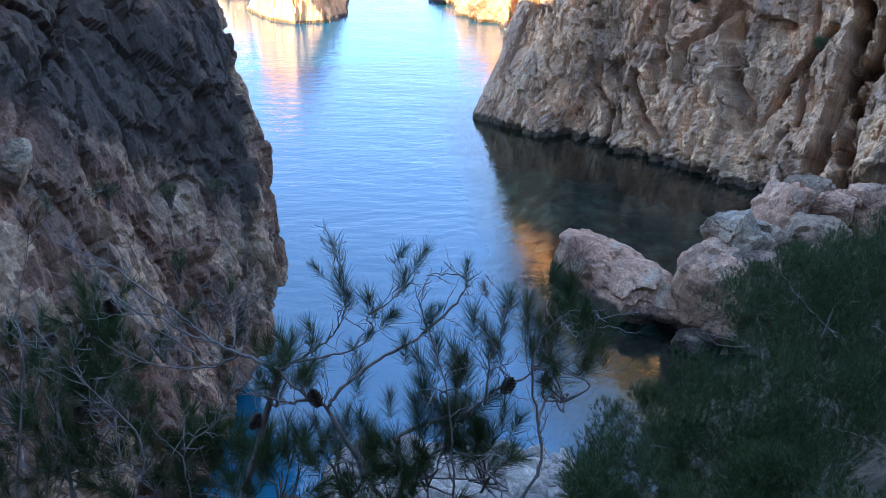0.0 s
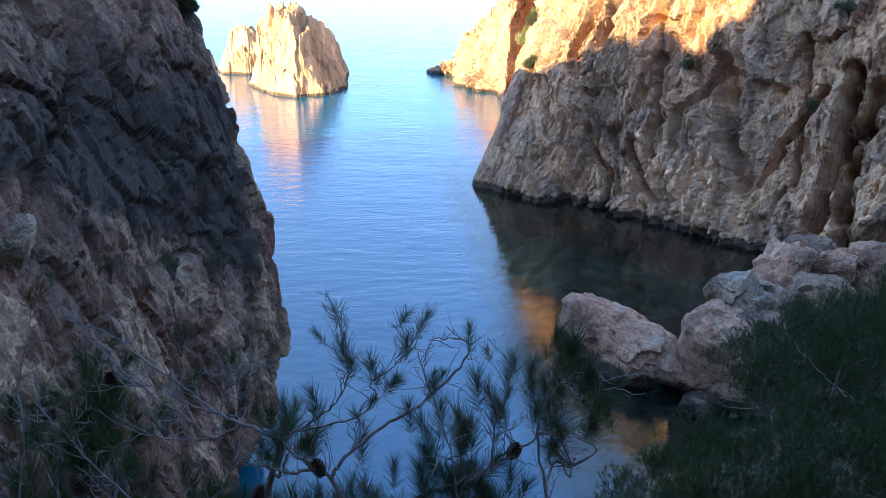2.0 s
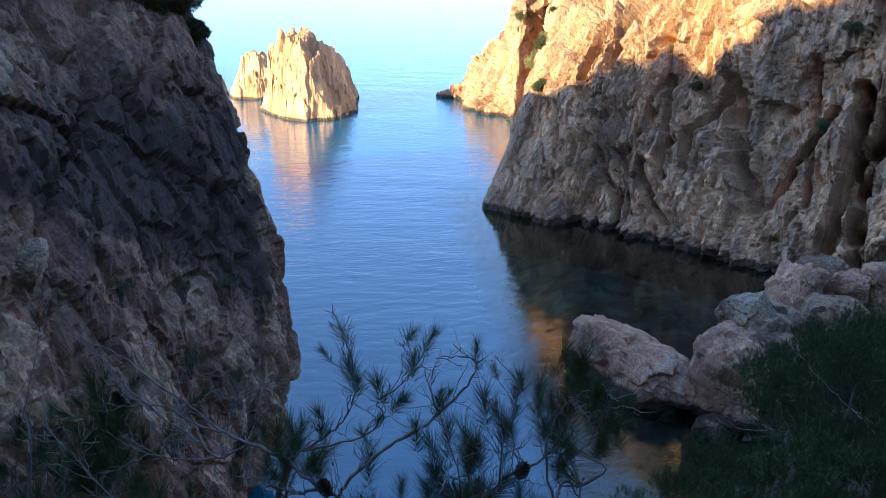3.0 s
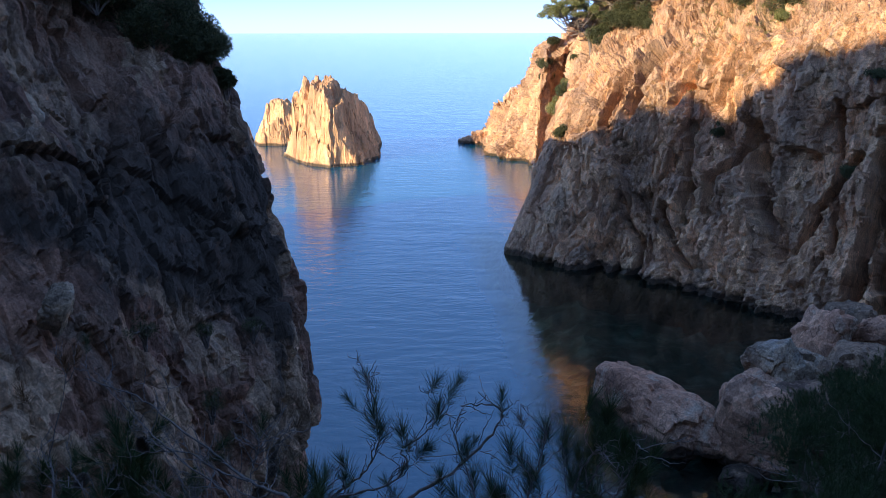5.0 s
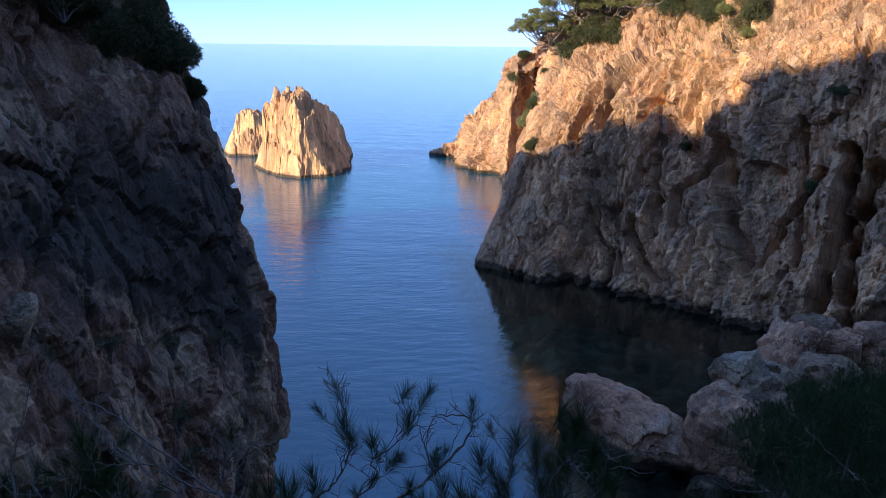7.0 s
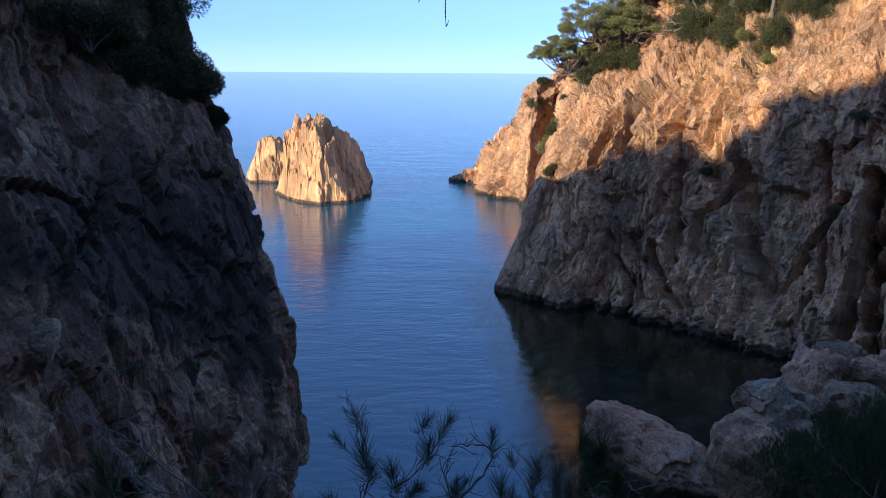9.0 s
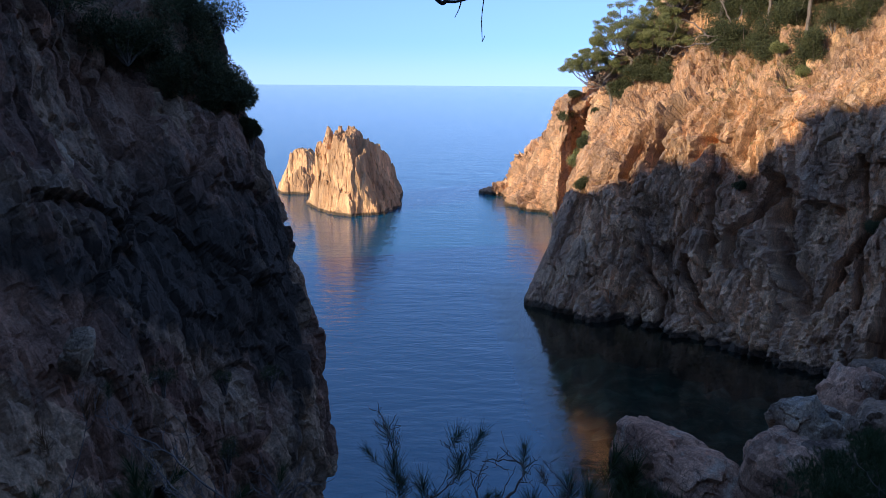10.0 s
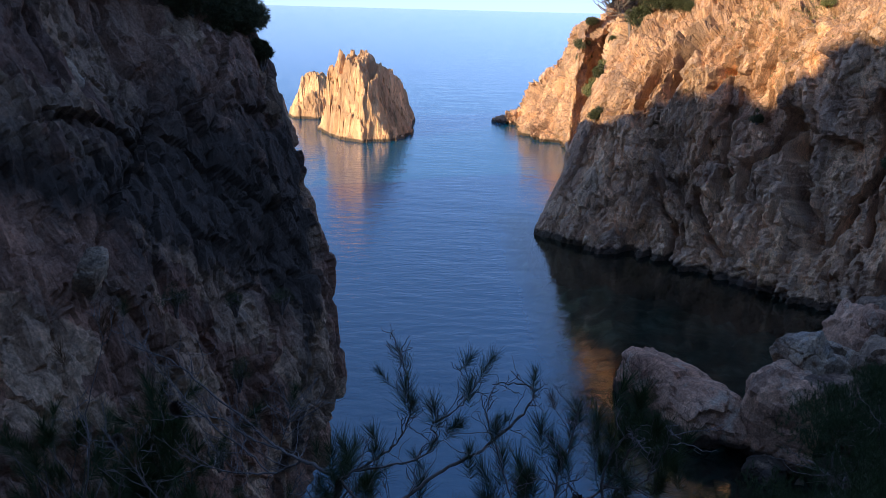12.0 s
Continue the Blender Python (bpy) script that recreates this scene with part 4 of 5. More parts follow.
# ---- pines right below the viewpoint ----
CENTRE_LIMBS = [
    ([(-0.14, 2.50, 17.75), (-0.25, 2.55, 17.90), (-0.38, 2.60, 18.13), (-0.45, 2.60, 18.18), (-0.57, 2.65, 18.27)], 0.014, 0.008),
    ([(-0.38, 2.60, 18.14), (-0.33, 2.62, 18.22), (-0.21, 2.66, 18.31), (-0.07, 2.70, 18.38), (0.04, 2.72, 18.48), (0.12, 2.75, 18.57), (0.13, 2.76, 18.63), (0.06, 2.78, 18.64), (-0.02, 2.80, 18.62)], 0.01, 0.003),
    ([(-0.45, 2.60, 18.18), (-0.54, 2.62, 18.15), (-0.63, 2.65, 18.15), (-0.71, 2.70, 18.13)], 0.009, 0.005),
    ([(-0.57, 2.65, 18.27), (-0.52, 2.68, 18.29), (-0.41, 2.70, 18.36), (-0.36, 2.72, 18.41), (-0.32, 2.74, 18.53), (-0.34, 2.76, 18.67), (-0.38, 2.78, 18.76)], 0.007, 0.0025),
    ([(-0.52, 2.68, 18.29), (-0.37, 2.70, 18.32), (-0.26, 2.71, 18.36), (-0.22, 2.72, 18.43), (-0.24, 2.73, 18.47), (-0.15, 2.74, 18.54), (-0.10, 2.75, 18.60), (-0.10, 2.76, 18.68)], 0.006, 0.003),
    ([(-0.08, 2.50, 17.75), (-0.09, 2.50, 17.84), (-0.01, 2.52, 17.88), (0.24, 2.55, 17.86)], 0.01, 0.004),
    ([(-0.12, 2.60, 18.01), (0.04, 2.62, 18.09), (0.16, 2.64, 18.12), (0.28, 2.66, 18.22), (0.40, 2.68, 18.27), (0.48, 2.70, 18.41), (0.51, 2.72, 18.49)], 0.01, 0.004),
    ([(0.34, 2.50, 17.76), (0.44, 2.55, 17.92), (0.43, 2.60, 18.09), (0.39, 2.64, 18.32), (0.44, 2.68, 18.46), (0.52, 2.70, 18.53)], 0.01, 0.004),
    ([(0.11, 2.50, 17.75), (0.10, 2.52, 18.01), (0.07, 2.56, 18.27), (0.02, 2.60, 18.41), (-0.04, 2.63, 18.58), (-0.06, 2.65, 18.65)], 0.006, 0.002),
    ([(0.39, 2.64, 18.32), (0.52, 2.66, 18.31), (0.60, 2.70, 18.42), (0.64, 2.72, 18.51)], 0.006, 0.003),
    ([(0.22, 2.60, 18.17), (0.23, 2.62, 18.36), (0.27, 2.64, 18.49), (0.29, 2.66, 18.62)], 0.006, 0.003),
]
LEFT_LIMBS = [
    ([(-0.57, 2.65, 18.27), (-0.74, 2.75, 18.28), (-0.84, 2.80, 18.29), (-1.00, 2.90, 18.35), (-1.17, 2.95, 18.45), (-1.31, 3.00, 18.53), (-1.59, 3.10, 18.58)], 0.009, 0.0025),
    ([(-0.74, 2.75, 18.28), (-0.88, 2.80, 18.18), (-1.06, 2.85, 18.14), (-1.24, 2.90, 18.15)], 0.006, 0.003),
    ([(-0.88, 2.80, 18.18), (-1.00, 2.85, 18.25), (-1.17, 2.90, 18.35), (-1.35, 3.00, 18.45), (-1.51, 3.10, 18.55)], 0.005, 0.002),
    ([(-0.84, 2.80, 18.29), (-0.97, 2.84, 18.31), (-1.10, 2.90, 18.35), (-1.24, 2.95, 18.33), (-1.33, 2.98, 18.37)], 0.005, 0.003),
    ([(-0.84, 2.80, 18.29), (-0.81, 2.82, 18.38), (-0.79, 2.84, 18.43)], 0.004, 0.002),
    ([(-1.59, 2.90, 17.34), (-1.60, 2.95, 17.65), (-1.63, 3.00, 17.82), (-1.57, 3.00, 18.03), (-1.48, 3.00, 18.17)], 0.012, 0.004),
    ([(-1.39, 2.80, 17.44), (-1.33, 2.85, 17.65), (-1.35, 2.90, 17.79), (-1.48, 2.95, 17.92), (-1.58, 3.00, 18.20)], 0.008, 0.003),
    ([(-1.22, 2.70, 17.53), (-1.18, 2.75, 17.85), (-1.37, 2.80, 18.06), (-1.61, 2.90, 18.28)], 0.006, 0.003),
    ([(-0.98, 2.70, 17.54), (-1.00, 2.75, 17.80), (-0.86, 2.80, 17.93), (-0.77, 2.80, 18.18)], 0.006, 0.002),
    ([(-1.79, 2.80, 17.43), (-1.68, 2.90, 18.12), (-1.72, 3.00, 18.28), (-1.65, 3.10, 18.65)], 0.007, 0.002),
]
CENTRE_SHOOTS = [(-0.10, 2.68, 18.65), (-0.32, 2.68, 18.59), (-0.22, 2.68, 18.55), (-0.42, 2.68, 18.42), (-0.53, 2.68, 18.34), (-0.09, 2.68, 18.35), (-0.28, 2.68, 18.19), (-0.03, 2.68, 18.18), (0.03, 2.68, 18.32), (0.16, 2.68, 18.25), (0.30, 2.68, 18.59), (0.35, 2.68, 18.48), (0.39, 2.68, 18.39), (0.25, 2.68, 18.41), (0.17, 2.68, 18.45), (0.51, 2.68, 18.65), (0.41, 2.68, 18.66), (0.61, 2.68, 18.52), (0.68, 2.68, 18.35), (0.55, 2.68, 18.51), (0.22, 2.68, 18.36), (-0.15, 2.68, 18.10), (-0.24, 2.68, 18.00), (0.01, 2.68, 18.08), (-0.46, 2.68, 18.21), (0.59, 2.68, 18.39), (0.50, 2.68, 18.58)]
CONES = [(-1.33, 2.98, 18.37), (-1.58, 3.00, 18.19), (-0.44, 2.58, 18.23), (-0.66, 2.70, 18.03), (-1.44, 2.80, 17.97), (0.32, 2.64, 18.27)]

CENTRE_CLUMPS = [((-0.30, 2.60, 17.83), (0.16, 0.15, 0.12), 12), ((0.01, 2.60, 17.92), (0.16, 0.15, 0.13), 12), ((-0.11, 2.50, 17.78), (0.2, 0.15, 0.10), 8),
                 ((0.24, 2.65, 17.90), (0.16, 0.15, 0.14), 10), ((0.55, 2.75, 18.25), (0.15, 0.12, 0.14), 8), ((0.12, 2.70, 18.15), (0.14, 0.1, 0.12), 6)]
LEFT_CLUMPS = [((-1.77, 3.20, 17.55), (0.35, 0.3, 0.25), 26), ((-1.21, 3.00, 17.55), (0.30, 0.25, 0.2), 24), ((-0.88, 2.90, 17.55), (0.25, 0.2, 0.2), 20),
               ((-1.82, 3.00, 17.31), (0.35, 0.3, 0.2), 16), ((-2.19, 3.60, 17.55), (0.35, 0.35, 0.3), 22), ((-1.48, 3.20, 17.85), (0.16, 0.2, 0.22), 14),
               ((-1.50, 3.20, 18.16), (0.08, 0.1, 0.14), 5), ((-1.38, 3.00, 17.98), (0.11, 0.1, 0.15), 10), ((-0.62, 2.70, 17.70), (0.16, 0.15, 0.16), 12), ((-0.60, 2.70, 18.20), (0.10, 0.1, 0.12), 5)]
centre_pine = near_pine("young pine with bare grey twigs, green tufts and cones", (0.1, 2.5, 15.9), CENTRE_LIMBS, CENTRE_SHOOTS, CENTRE_CLUMPS, 5, 15, 0.2, 0.07)
left_pine = near_pine("dark green young pine with tangled thin branches", (-1.4, 2.9, 15.6), LEFT_LIMBS, [], LEFT_CLUMPS, 6, 14, 0.22, 0.04)
for p, d in (((-1.66, 3.08, 18.60), (0, 0, 1)), ((-1.64, 3.10, 18.63), (0.4, 0, 1)), ((-1.79, 3.0, 18.50), (-0.3, 0, 1))):
    place("needle_tuft", SHOOTS_DRY[0], left_pine, aim(p, d, 1.0, 1.0), "dry brown needles")
for i, p in enumerate(CONES):
    place("pine_cone", CONE_MESH, centre_pine if i in (2, 3, 5) else left_pine, aim(p, (0.4 * (-1) ** i, -0.5, -0.4), i, 1.0), "dark open pine cone")


# ---- the pine thicket on the slope beside the path ----
def thicket_pine(root, clumps, count, seed, label, needle=0.08):
    """A bushy pine: short needle sprays filling rounded clumps over a forked trunk."""
    rng = np.random.RandomState(seed)
    tree = holder("pine_tree", root, label, "pine tree", "pine thicket on the slope")
    r = np.array(root)
    c = np.array([q[:3] for q in clumps]) - r
    size = np.array([q[3] for q in clumps])
    share = size ** 2 / (size ** 2).sum()
    sub = 13
    k = rng.choice(len(c), len(c) * sub, p=share)
    u = unit(rng.normal(size=(len(k), 3)) + (-0.15, -0.35, 0.45))
    tuft = c[k] + u * (size[k] * rng.uniform(0.55, 1.0, len(k)))[:, None]
    wide = size[k] * rng.uniform(0.26, 0.44, len(k))
    sprays, per = int(count * 0.78), 34
    which = rng.randint(len(k), size=sprays)
    u = unit(rng.normal(size=(sprays, 3)) + (0, 0, 0.25)) * (rng.rand(sprays) ** 0.4)[:, None]
    p = tuft[which] + u * wide[which][:, None]
    axis = unit(u * 0.5 + (0, 0, 0.8) + rng.normal(size=(sprays, 3)) * 0.35)
    t = rng.rand(sprays * per) ** 0.8
    ax = np.repeat(axis, per, 0)
    way = unit(ax * (0.45 + 0.9 * t)[:, None] + rng.normal(size=(sprays * per, 3)) * 0.48)
    base = np.repeat(p, per, 0) + ax * (t * 0.10)[:, None]
    v, f = blades(base, way, needle * rng.uniform(0.7, 1.2, sprays * per), np.full(sprays * per, 0.0034), rng)
    part("crown", mesh_of("crown", v, f, NEEDLE), tree)
    hub = c.mean(0) - (0, 0, size.mean() * 0.8)
    wood = [tube([(0, 0, -0.4), hub * 0.5 + rng.normal(size=3) * 0.1, hub], 0.07, 0.045, 7, 0.01, 6, rng)]
    for i in range(len(c)):
        wood.append(tube([hub, (hub + c[i]) / 2 + rng.normal(size=3) * 0.12, c[i] + (0, 0, size[i] * 0.5)], 0.035, 0.008, 5, 0.012, 6, rng))
        for _ in range(5):
            e = c[i] + unit(rng.normal(size=3) + (-0.3, -0.6, 0.3)) * size[i] * rng.uniform(0.8, 1.08)
            wood.append(tube([c[i], (c[i] + e) / 2 + rng.normal(size=3) * 0.07, e], 0.007, 0.002, 4, 0.01, 6, rng))
    v, f = join(wood)
    part("trunk", mesh_of("trunk", v, f, TWIG), tree, "pale grey forked wood")
    return tree


THICKET = [
    ((1.9, 5.0, 0), [(1.7, 5.3, 15.3, 0.55), (2.3, 4.9, 15.3, 0.6), (1.35, 4.9, 15.2, 0.45), (2.9, 5.2, 15.3, 0.5)], 3400),
    ((3.2, 6.6, 0), [(2.75, 6.9, 14.6, 0.6), (3.3, 6.6, 15.0, 0.75), (4.0, 6.8, 15.1, 0.7), (3.4, 6.0, 14.8, 0.6)], 4200),
    ((2.4, 8.2, 0), [(2.66, 8.0, 14.0, 0.65), (3.4, 8.4, 14.0, 0.7), (2.0, 7.5, 13.8, 0.5)], 3000),
    ((4.6, 8.6, 0), [(4.0, 8.8, 14.8, 0.8), (4.9, 8.8, 15.1, 0.85), (5.6, 8.4, 15.1, 0.8), (4.6, 8.0, 14.6, 0.8)], 4600),
    ((6.0, 11.0, 0), [(5.5, 11.0, 14.3, 0.75), (6.3, 11.2, 14.5, 0.85), (7.2, 11.0, 14.6, 0.9), (6.0, 10.4, 14.2, 0.8)], 4600),
    ((8.0, 13.5, 0), [(7.7, 13.6, 13.5, 0.9), (8.6, 13.6, 13.8, 0.95), (9.5, 13.4, 13.9, 0.95)], 3600),
    ((5.6, 12.0, 0), [(5.5, 12.0, 13.6, 0.7), (6.2, 12.4, 13.7, 0.8), (5.3, 11.5, 12.9, 0.7)], 2600),
    ((3.4, 4.0, 0), [(2.9, 4.0, 16.0, 0.5), (3.5, 4.1, 16.1, 0.55), (2.4, 3.8, 15.9, 0.4)], 2600),
]
for i, (root, clumps, count) in enumerate(THICKET):
    x, y, _ = root
    tree = thicket_pine((x, y, ground_at(x, y)), clumps, count, 200 + i, "dense dark green pine with pale twigs on the slope")
    if i == 0:
        place("pine_cone", CONE_MESH, tree, aim((2.05, 4.5, 16.0), (-0.5, -0.6, 0.1), 0, 1.1), "dark open pine cone")

# ---- branch hanging into the top of the view ----
bough = holder("pine_branch", (-0.9, -0.6, ground_at(-0.9, -0.6)), "thin bare pine branch hanging overhead", "branch")
OVER = [(-0.9, -0.6, 20.9), (-0.6, 0.8, 20.75), (-0.30, 1.7, 20.35), (-0.15, 2.0, 20.19), (-0.12, 2.0, 20.178), (-0.09, 2.0, 20.178), (-0.03, 2.0, 20.195)]
o = np.array(bough.location)
for name, pts, r0, r1 in (("trunk", [(-0.9, -0.6, o[2] - 0.3), (-0.92, -0.62, 19.6), (-0.9, -0.6, 21.5)], 0.07, 0.05), ("branch", OVER, 0.010, 0.0019),
                          ("twig", [(-0.03, 2.0, 20.195), (-0.036, 2.0, 20.14), (-0.034, 2.0, 20.085)], 0.0016, 0.0009),
                          ("twig", [(-0.034, 2.0, 20.085), (-0.030, 2.0, 20.093), (-0.028, 2.0, 20.10)], 0.0012, 0.0006),
                          ("twig", [(-0.085, 2.0, 20.178), (-0.09, 2.0, 20.16), (-0.10, 2.0, 20.14)], 0.0018, 0.0008)):
    v, f = tube(pts, r0, r1, 6, 0.0, 6)
    part(name, mesh_of(name, v - o, f, BARK), bough)


# ---- trees and shrubs on the cliff across the cove ----
def rest(x, y, start=60.0):
    """Height of the cliff's rock under (x, y)."""
    hit, place_, _, _ = cliff.ray_cast((x, y, start), (0, 0, -1))
    return place_.z if hit else 0.0


DARK = "dark pine with bare trunk in shade on the cliff top"
PINES = [(12.5, 85.6, 6.9, 3.1, (-2.0, 0.2), 0.55, "wind-bent umbrella pine on the cliff edge"),
         (14.2, 85.2, 8.0, 3.5, (-0.8, 0.0), 0.42, "broad low umbrella pine on the cliff top"),
         (16.6, 84.4, 7.6, 3.6, (-0.3, 0.0), 0.38, "broad low umbrella pine on the cliff top"),
         (18.4, 86.0, 5.6, 2.8, (0.0, 0.0), 0.45, "broad low umbrella pine on the cliff top"),
         (19.5, 92.0, 8.0, 4.0, (-1.8, 0.0), 0.45, "green pine behind the cliff edge"),
         (21.6, 82.0, 9.0, 3.8, (0.6, 0.0), 0.5, DARK), (24.4, 77.0, 10.0, 3.8, (0.4, 0.0), 0.5, DARK), (26.0, 71.8, 10.0, 3.6, (0.6, 0.4), 0.5, DARK),
         (28.4, 75.0, 10.0, 4.0, (0.3, 0.0), 0.5, DARK), (29.6, 69.0, 9.0, 3.4, (0.5, 0.0), 0.45, DARK), (33.0, 76.0, 10.0, 4.4, (0.0, 0.0), 0.5, DARK),
         (33.5, 68.0, 9.5, 4.2, (0.0, 0.0), 0.45, DARK), (26.5, 83.0, 9.0, 4.2, (0.0, 0.0), 0.45, DARK), (30.5, 81.0, 9.0, 4.4, (0.0, 0.0), 0.45, DARK)]
for i, (x, y, h, spread, tilt, fork, label) in enumerate(PINES):
    x, y = x * 0.968, y * 0.968
    z = rest(x, y)
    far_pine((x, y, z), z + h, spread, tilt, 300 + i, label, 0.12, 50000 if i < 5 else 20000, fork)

# x, y, size, leaf colour (CROWN has the sunlit tone painted in)
SHRUBS = [(8.3, 79.6, (1.0, 1.0, 1.0), CROWN), (9.5, 79.4, (0.9, 0.9, 0.6), CROWN), (8.9, 78.6, (0.9, 0.8, 0.4), SHRUB), (8.6, 98.6, (0.9, 1.0, 0.8), SHRUB), (9.4, 101.0, (1.0, 1.2, 0.8), SHRUB),
          (9.8, 99.4, (0.9, 0.9, 0.5), SHRUB), (13.0, 84.4, (1.8, 1.3, 1.3), SHRUB), (14.8, 83.6, (2.0, 1.3, 1.6), SHRUB), (16.4, 83.0, (1.6, 1.2, 1.4), SHRUB), (11.0, 86.4, (0.7, 0.7, 0.5), SHRUB),
          (12.6, 82.0, (0.7, 0.7, 0.4), SHRUB), (17.2, 81.0, (0.8, 0.8, 0.4), SHRUB), (24.6, 67.7, (0.8, 0.8, 0.3), CROWN), (10.6, 115.0, (0.9, 0.9, 0.5), SHRUB), (23.2, 69.4, (0.9, 0.9, 0.3), CROWN),
          (22.0, 76.5, (0.6, 0.6, 0.3), SHRUB), (26.6, 57.2, (0.7, 0.6, 0.5), SHRUB), (27.4, 57.0, (0.5, 0.5, 0.4), SHRUB), (19.9, 66.2, (0.4, 0.4, 0.6), SHRUB), (8.2, 74.6, (0.7, 0.6, 0.6), SHRUB)]
SHRUBS = [(x * 0.968, y * 0.968, size, leaves) if 80 < y < 90 else (x, y, size, leaves) for x, y, size, leaves in SHRUBS]
undergrowth = np.random.RandomState(12)
for i in range(26):  # dark undergrowth below the pines
    t, deep = (i % 13) / 12, 2.8 * (i // 13)
    SHRUBS.append((19.8 + 9.8 * t + undergrowth.normal() * 0.4 + 0.5 * deep, 77.8 - 16.0 * t + 5.0 * t * t + undergrowth.normal() * 0.5 + deep, (undergrowth.uniform(1.2, 1.9), 1.5, undergrowth.uniform(1.5, 2.3)), SHRUB))
for i, (x, y, size, leaves) in enumerate(SHRUBS):
    shrub((x, y, rest(x, y)), size, 400 + i, "low green shrub with sunlit-toned leaves rooted on the rock slope" if leaves == CROWN else "dark green shrub rooted on the rock slope", leaves, 0.08 + 0.06 * size[0], 7000 if size[0] > 1.2 else 5000)


def dead_pine():
    """A bare, leaning dead pine with fallen limbs at its foot."""
    rng = np.random.RandomState(77)
    root = (21.3, 75.6, rest(21.3, 75.6))
    tree = holder("dead_tree", root, "bare pale dead pine with fallen limbs on the cliff top", "dead tree")
    v, f = tube([(0, 0, -0.4), (-0.4, 0, 1.6), (-1.2, 0, 3.2), (-2.0, 0, 4.6)], 0.10, 0.04, 6, 0.03, 6, rng)
    part("trunk", mesh_of("trunk", v, f, BARK), tree)
    for pts in ([(0, -0.3, 0.1), (-2, -0.4, 0.6), (-4.2, -0.6, 0.3)], [(-1.2, -0.4, 0.4), (-3.2, -0.6, -0.2), (-5.6, -1.0, -0.4)],
                [(-2.4, -0.5, 0.4), (-3.4, -0.3, 1.5), (-4.8, -0.2, 2.0)], [(-0.4, 0, 1.6), (0.3, 0, 2.4), (0.4, 0, 3.2)]):
        v, f = tube(pts, 0.10, 0.03, 5, 0.08, 6, rng)
        part("branch", mesh_of("branch", v, f, BARK), tree)


dead_pine()

# ---- small plants on the shaded cliff ----
for i, (x, y, z, size) in enumerate(((-7.75, 27.6, 9.5, 0.35), (-8.8, 25.6, 10.1, 0.3), (-8.3, 21.9, 6.4, 0.45), (-9.6, 22.6, 11.2, 0.4), (-8.4, 24.4, 7.9, 0.4))):
    shrub((x, y, z), (size, size, size), 480 + i, "small dry shrub growing from a crack in the cliff", SHRUB, 0.06, 1600, "small plants on the shaded cliff")


# ---- grass on the sunny slope ----
def slope_grass():
    rng = np.random.RandomState(95)
    spots = []
    for _ in range(900):
        x, y = 22.8 + rng.normal() * 2.4, 71.0 + rng.normal() * 3.6
        spots.append((x, y, rest(x, y)))
    base = np.repeat(np.array(spots), 14, 0) + rng.normal(size=(12600, 3)) * (0.12, 0.12, 0.0)
    way = unit(rng.normal(size=(12600, 3)) * 0.5 + (0, 0, 1))
    v, f = blades(base, way, rng.uniform(0.12, 0.32, 12600), np.full(12600, 0.03), rng)
    return new("grass", mesh_of("grass", v, f, GRASS))


tagged(slope_grass(), "sparse yellow-green grass on the sunny rock slope", "grass", kind="stuff")

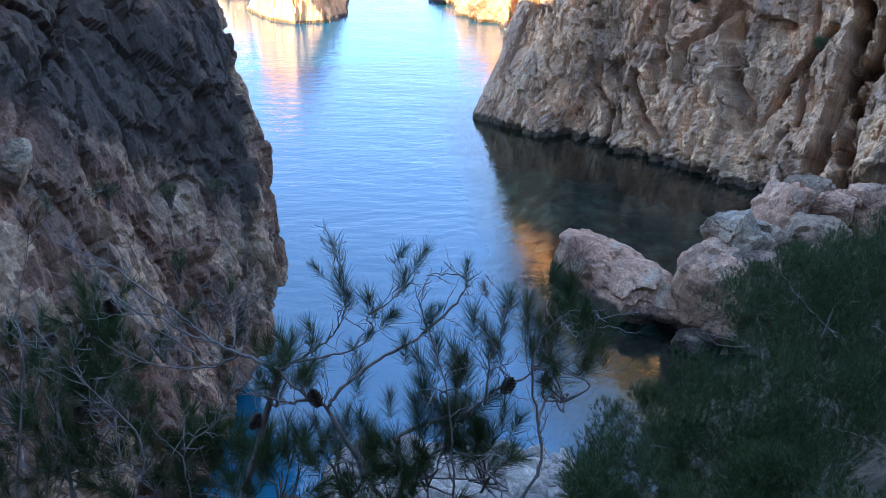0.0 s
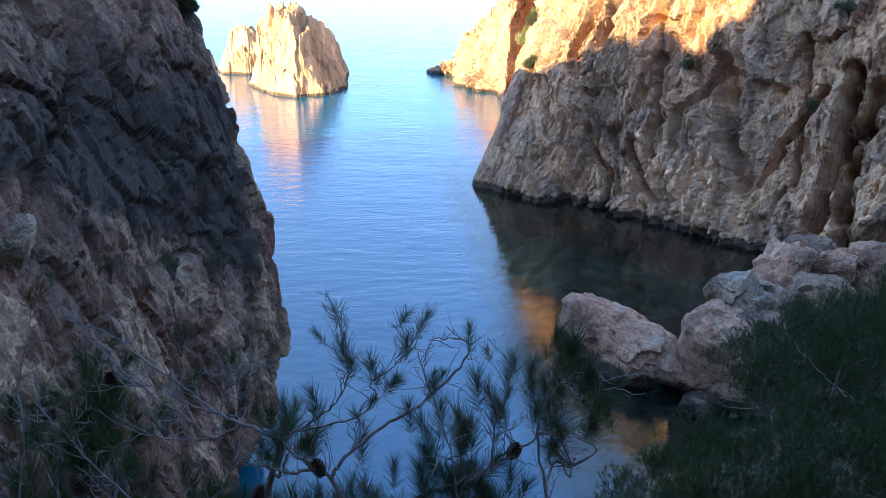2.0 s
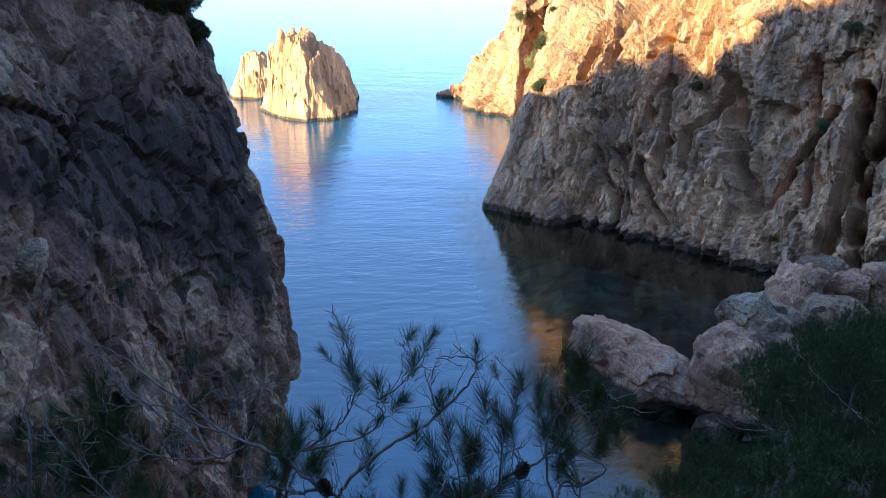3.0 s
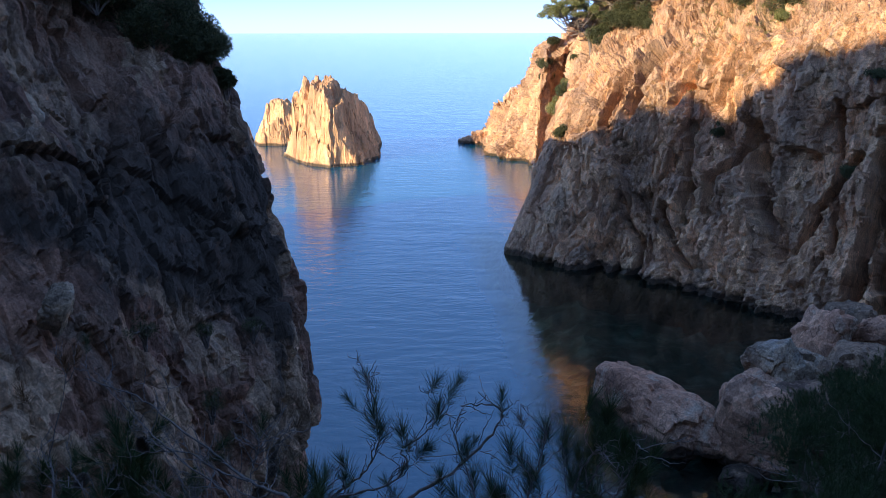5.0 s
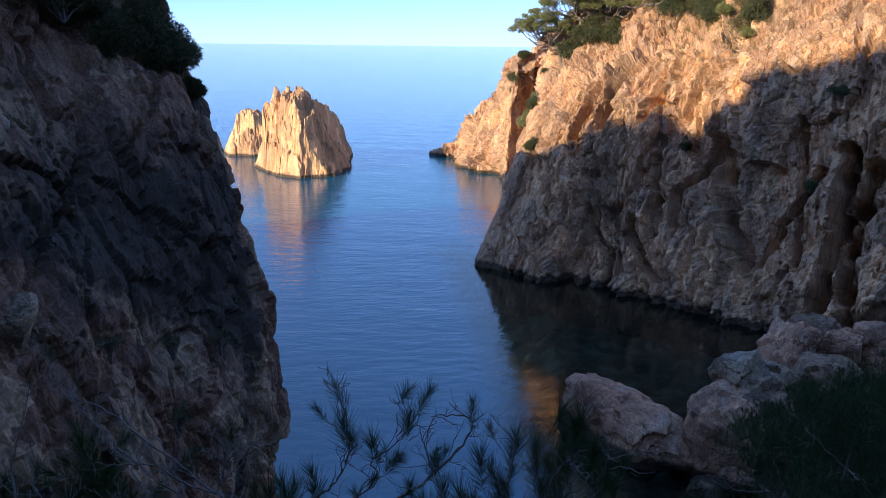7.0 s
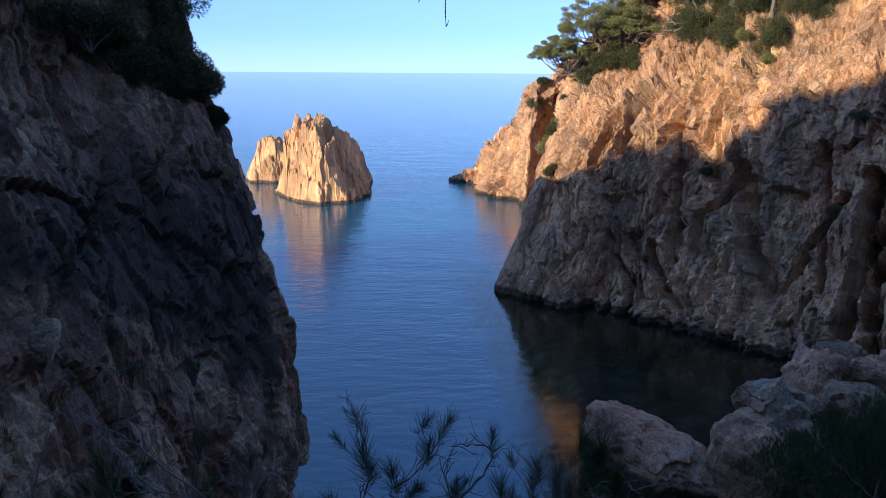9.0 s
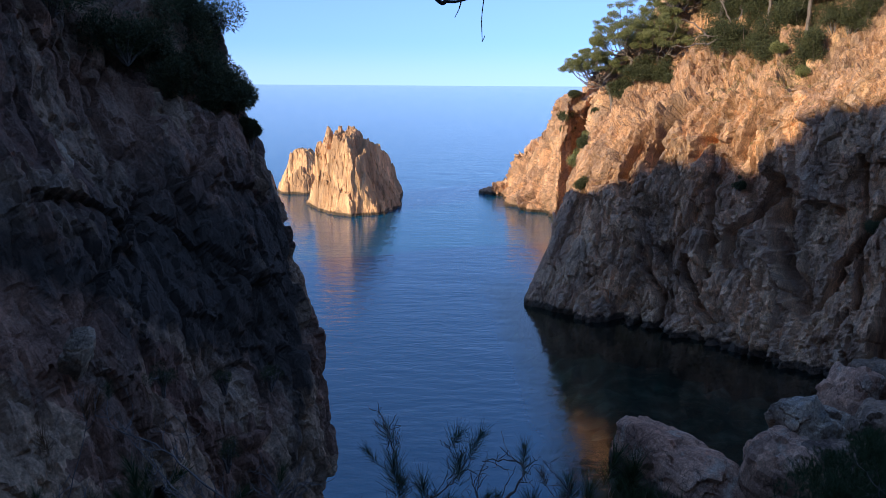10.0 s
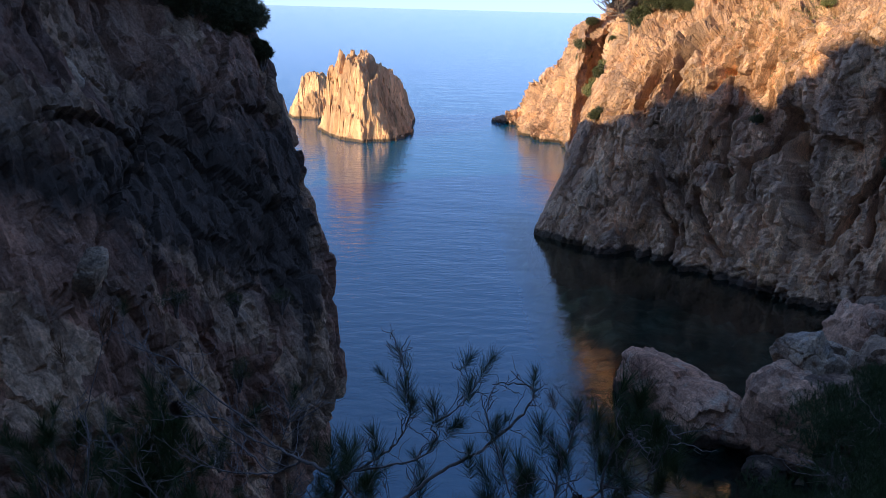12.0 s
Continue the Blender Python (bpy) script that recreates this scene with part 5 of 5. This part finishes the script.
# ---- bushes along the top of the shaded cliff ----
BUSHES = [(-10.45, 33.4, 18.7, (0.85, 0.85, 1.4)), (-9.85, 33.4, 17.7, (0.25, 0.25, 0.6)), (-11.3, 32.8, 19.6, (1.0, 1.0, 1.6)), (-12.0, 32.8, 20.6, (1.0, 1.0, 1.6)), (-12.6, 32.8, 21.4, (1.1, 1.1, 1.9)),
          (-13.6, 32.2, 21.8, (1.4, 1.3, 2.2)), (-15.2, 31.0, 22.4, (1.6, 1.5, 2.6)), (-11.8, 31.2, 19.6, (1.0, 0.9, 0.9)), (-13.2, 29.8, 21.0, (1.2, 1.2, 1.2)), (-15.0, 28.0, 22.4, (1.7, 1.6, 1.8)),
          (-17.0, 25.6, 23.6, (1.8, 1.7, 1.8)), (-18.4, 22.5, 25.0, (1.9, 1.8, 1.8)), (-16.6, 32.5, 22.6, (1.8, 1.8, 2.6)), (-11.2, 32.0, 18.8, (0.7, 0.6, 0.6))]
BUSHES += [(-11.9, 34.4, 21.4, (1.2, 1.1, 1.6)), (-11.0, 33.9, 19.3, (1.1, 1.0, 1.6)), (-11.5, 33.7, 18.9, (1.0, 1.0, 1.5)), (-12.2, 33.6, 20.0, (1.1, 1.0, 1.6)), (-13.0, 33.6, 20.9, (1.2, 1.1, 1.8)), (-11.7, 32.0, 18.9, (0.9, 0.8, 1.0)), (-12.6, 31.2, 19.9, (1.1, 1.0, 1.2))]
for i, (x, y, z, size) in enumerate(BUSHES):
    shrub((x, y, z), size, 450 + i, "dark leafy bush on the brow of the shaded cliff", SHRUB, 0.13, 9000, "bushes on the shaded cliff", "bush")


# ---- pale cobbles at the foot of the slope ----
def cobbles():
    rng = np.random.RandomState(90)
    bm = bmesh.new()
    bmesh.ops.create_icosphere(bm, subdivisions=2, radius=1)
    p = np.array([v.co for v in bm.verts])
    f = np.array([[v.index for v in q.verts] for q in bm.faces])
    bm.free()
    pieces = []
    for i in range(900):
        x, y = rng.uniform(-3.5, 5.5), rng.uniform(21.6, 25.6)
        s = rng.uniform(0.12, 0.42) * (1.7 if rng.rand() < 0.1 else 1)
        q = p * (s * rng.uniform(0.7, 1.3), s * rng.uniform(0.7, 1.3), s * rng.uniform(0.45, 0.8))
        q = spin(q * (1 + 0.18 * perlin(p * 1.4 + i * 3.3, i % 7)[:, None]), 0, 0, rng.rand() * 360)
        pieces.append((q + (x, y, max(0.22 - 0.13 * (y - 22) + 0.12 * rng.normal(), min(0.6, ground_at(x, y)))), f))
    v, f = join(pieces)
    return new("cobbles", mesh_of("cobbles", v, f, ROCK_PEBBLE, True))


tagged(cobbles(), "pale rounded cobbles at the water's edge", "cobbles", kind="stuff")
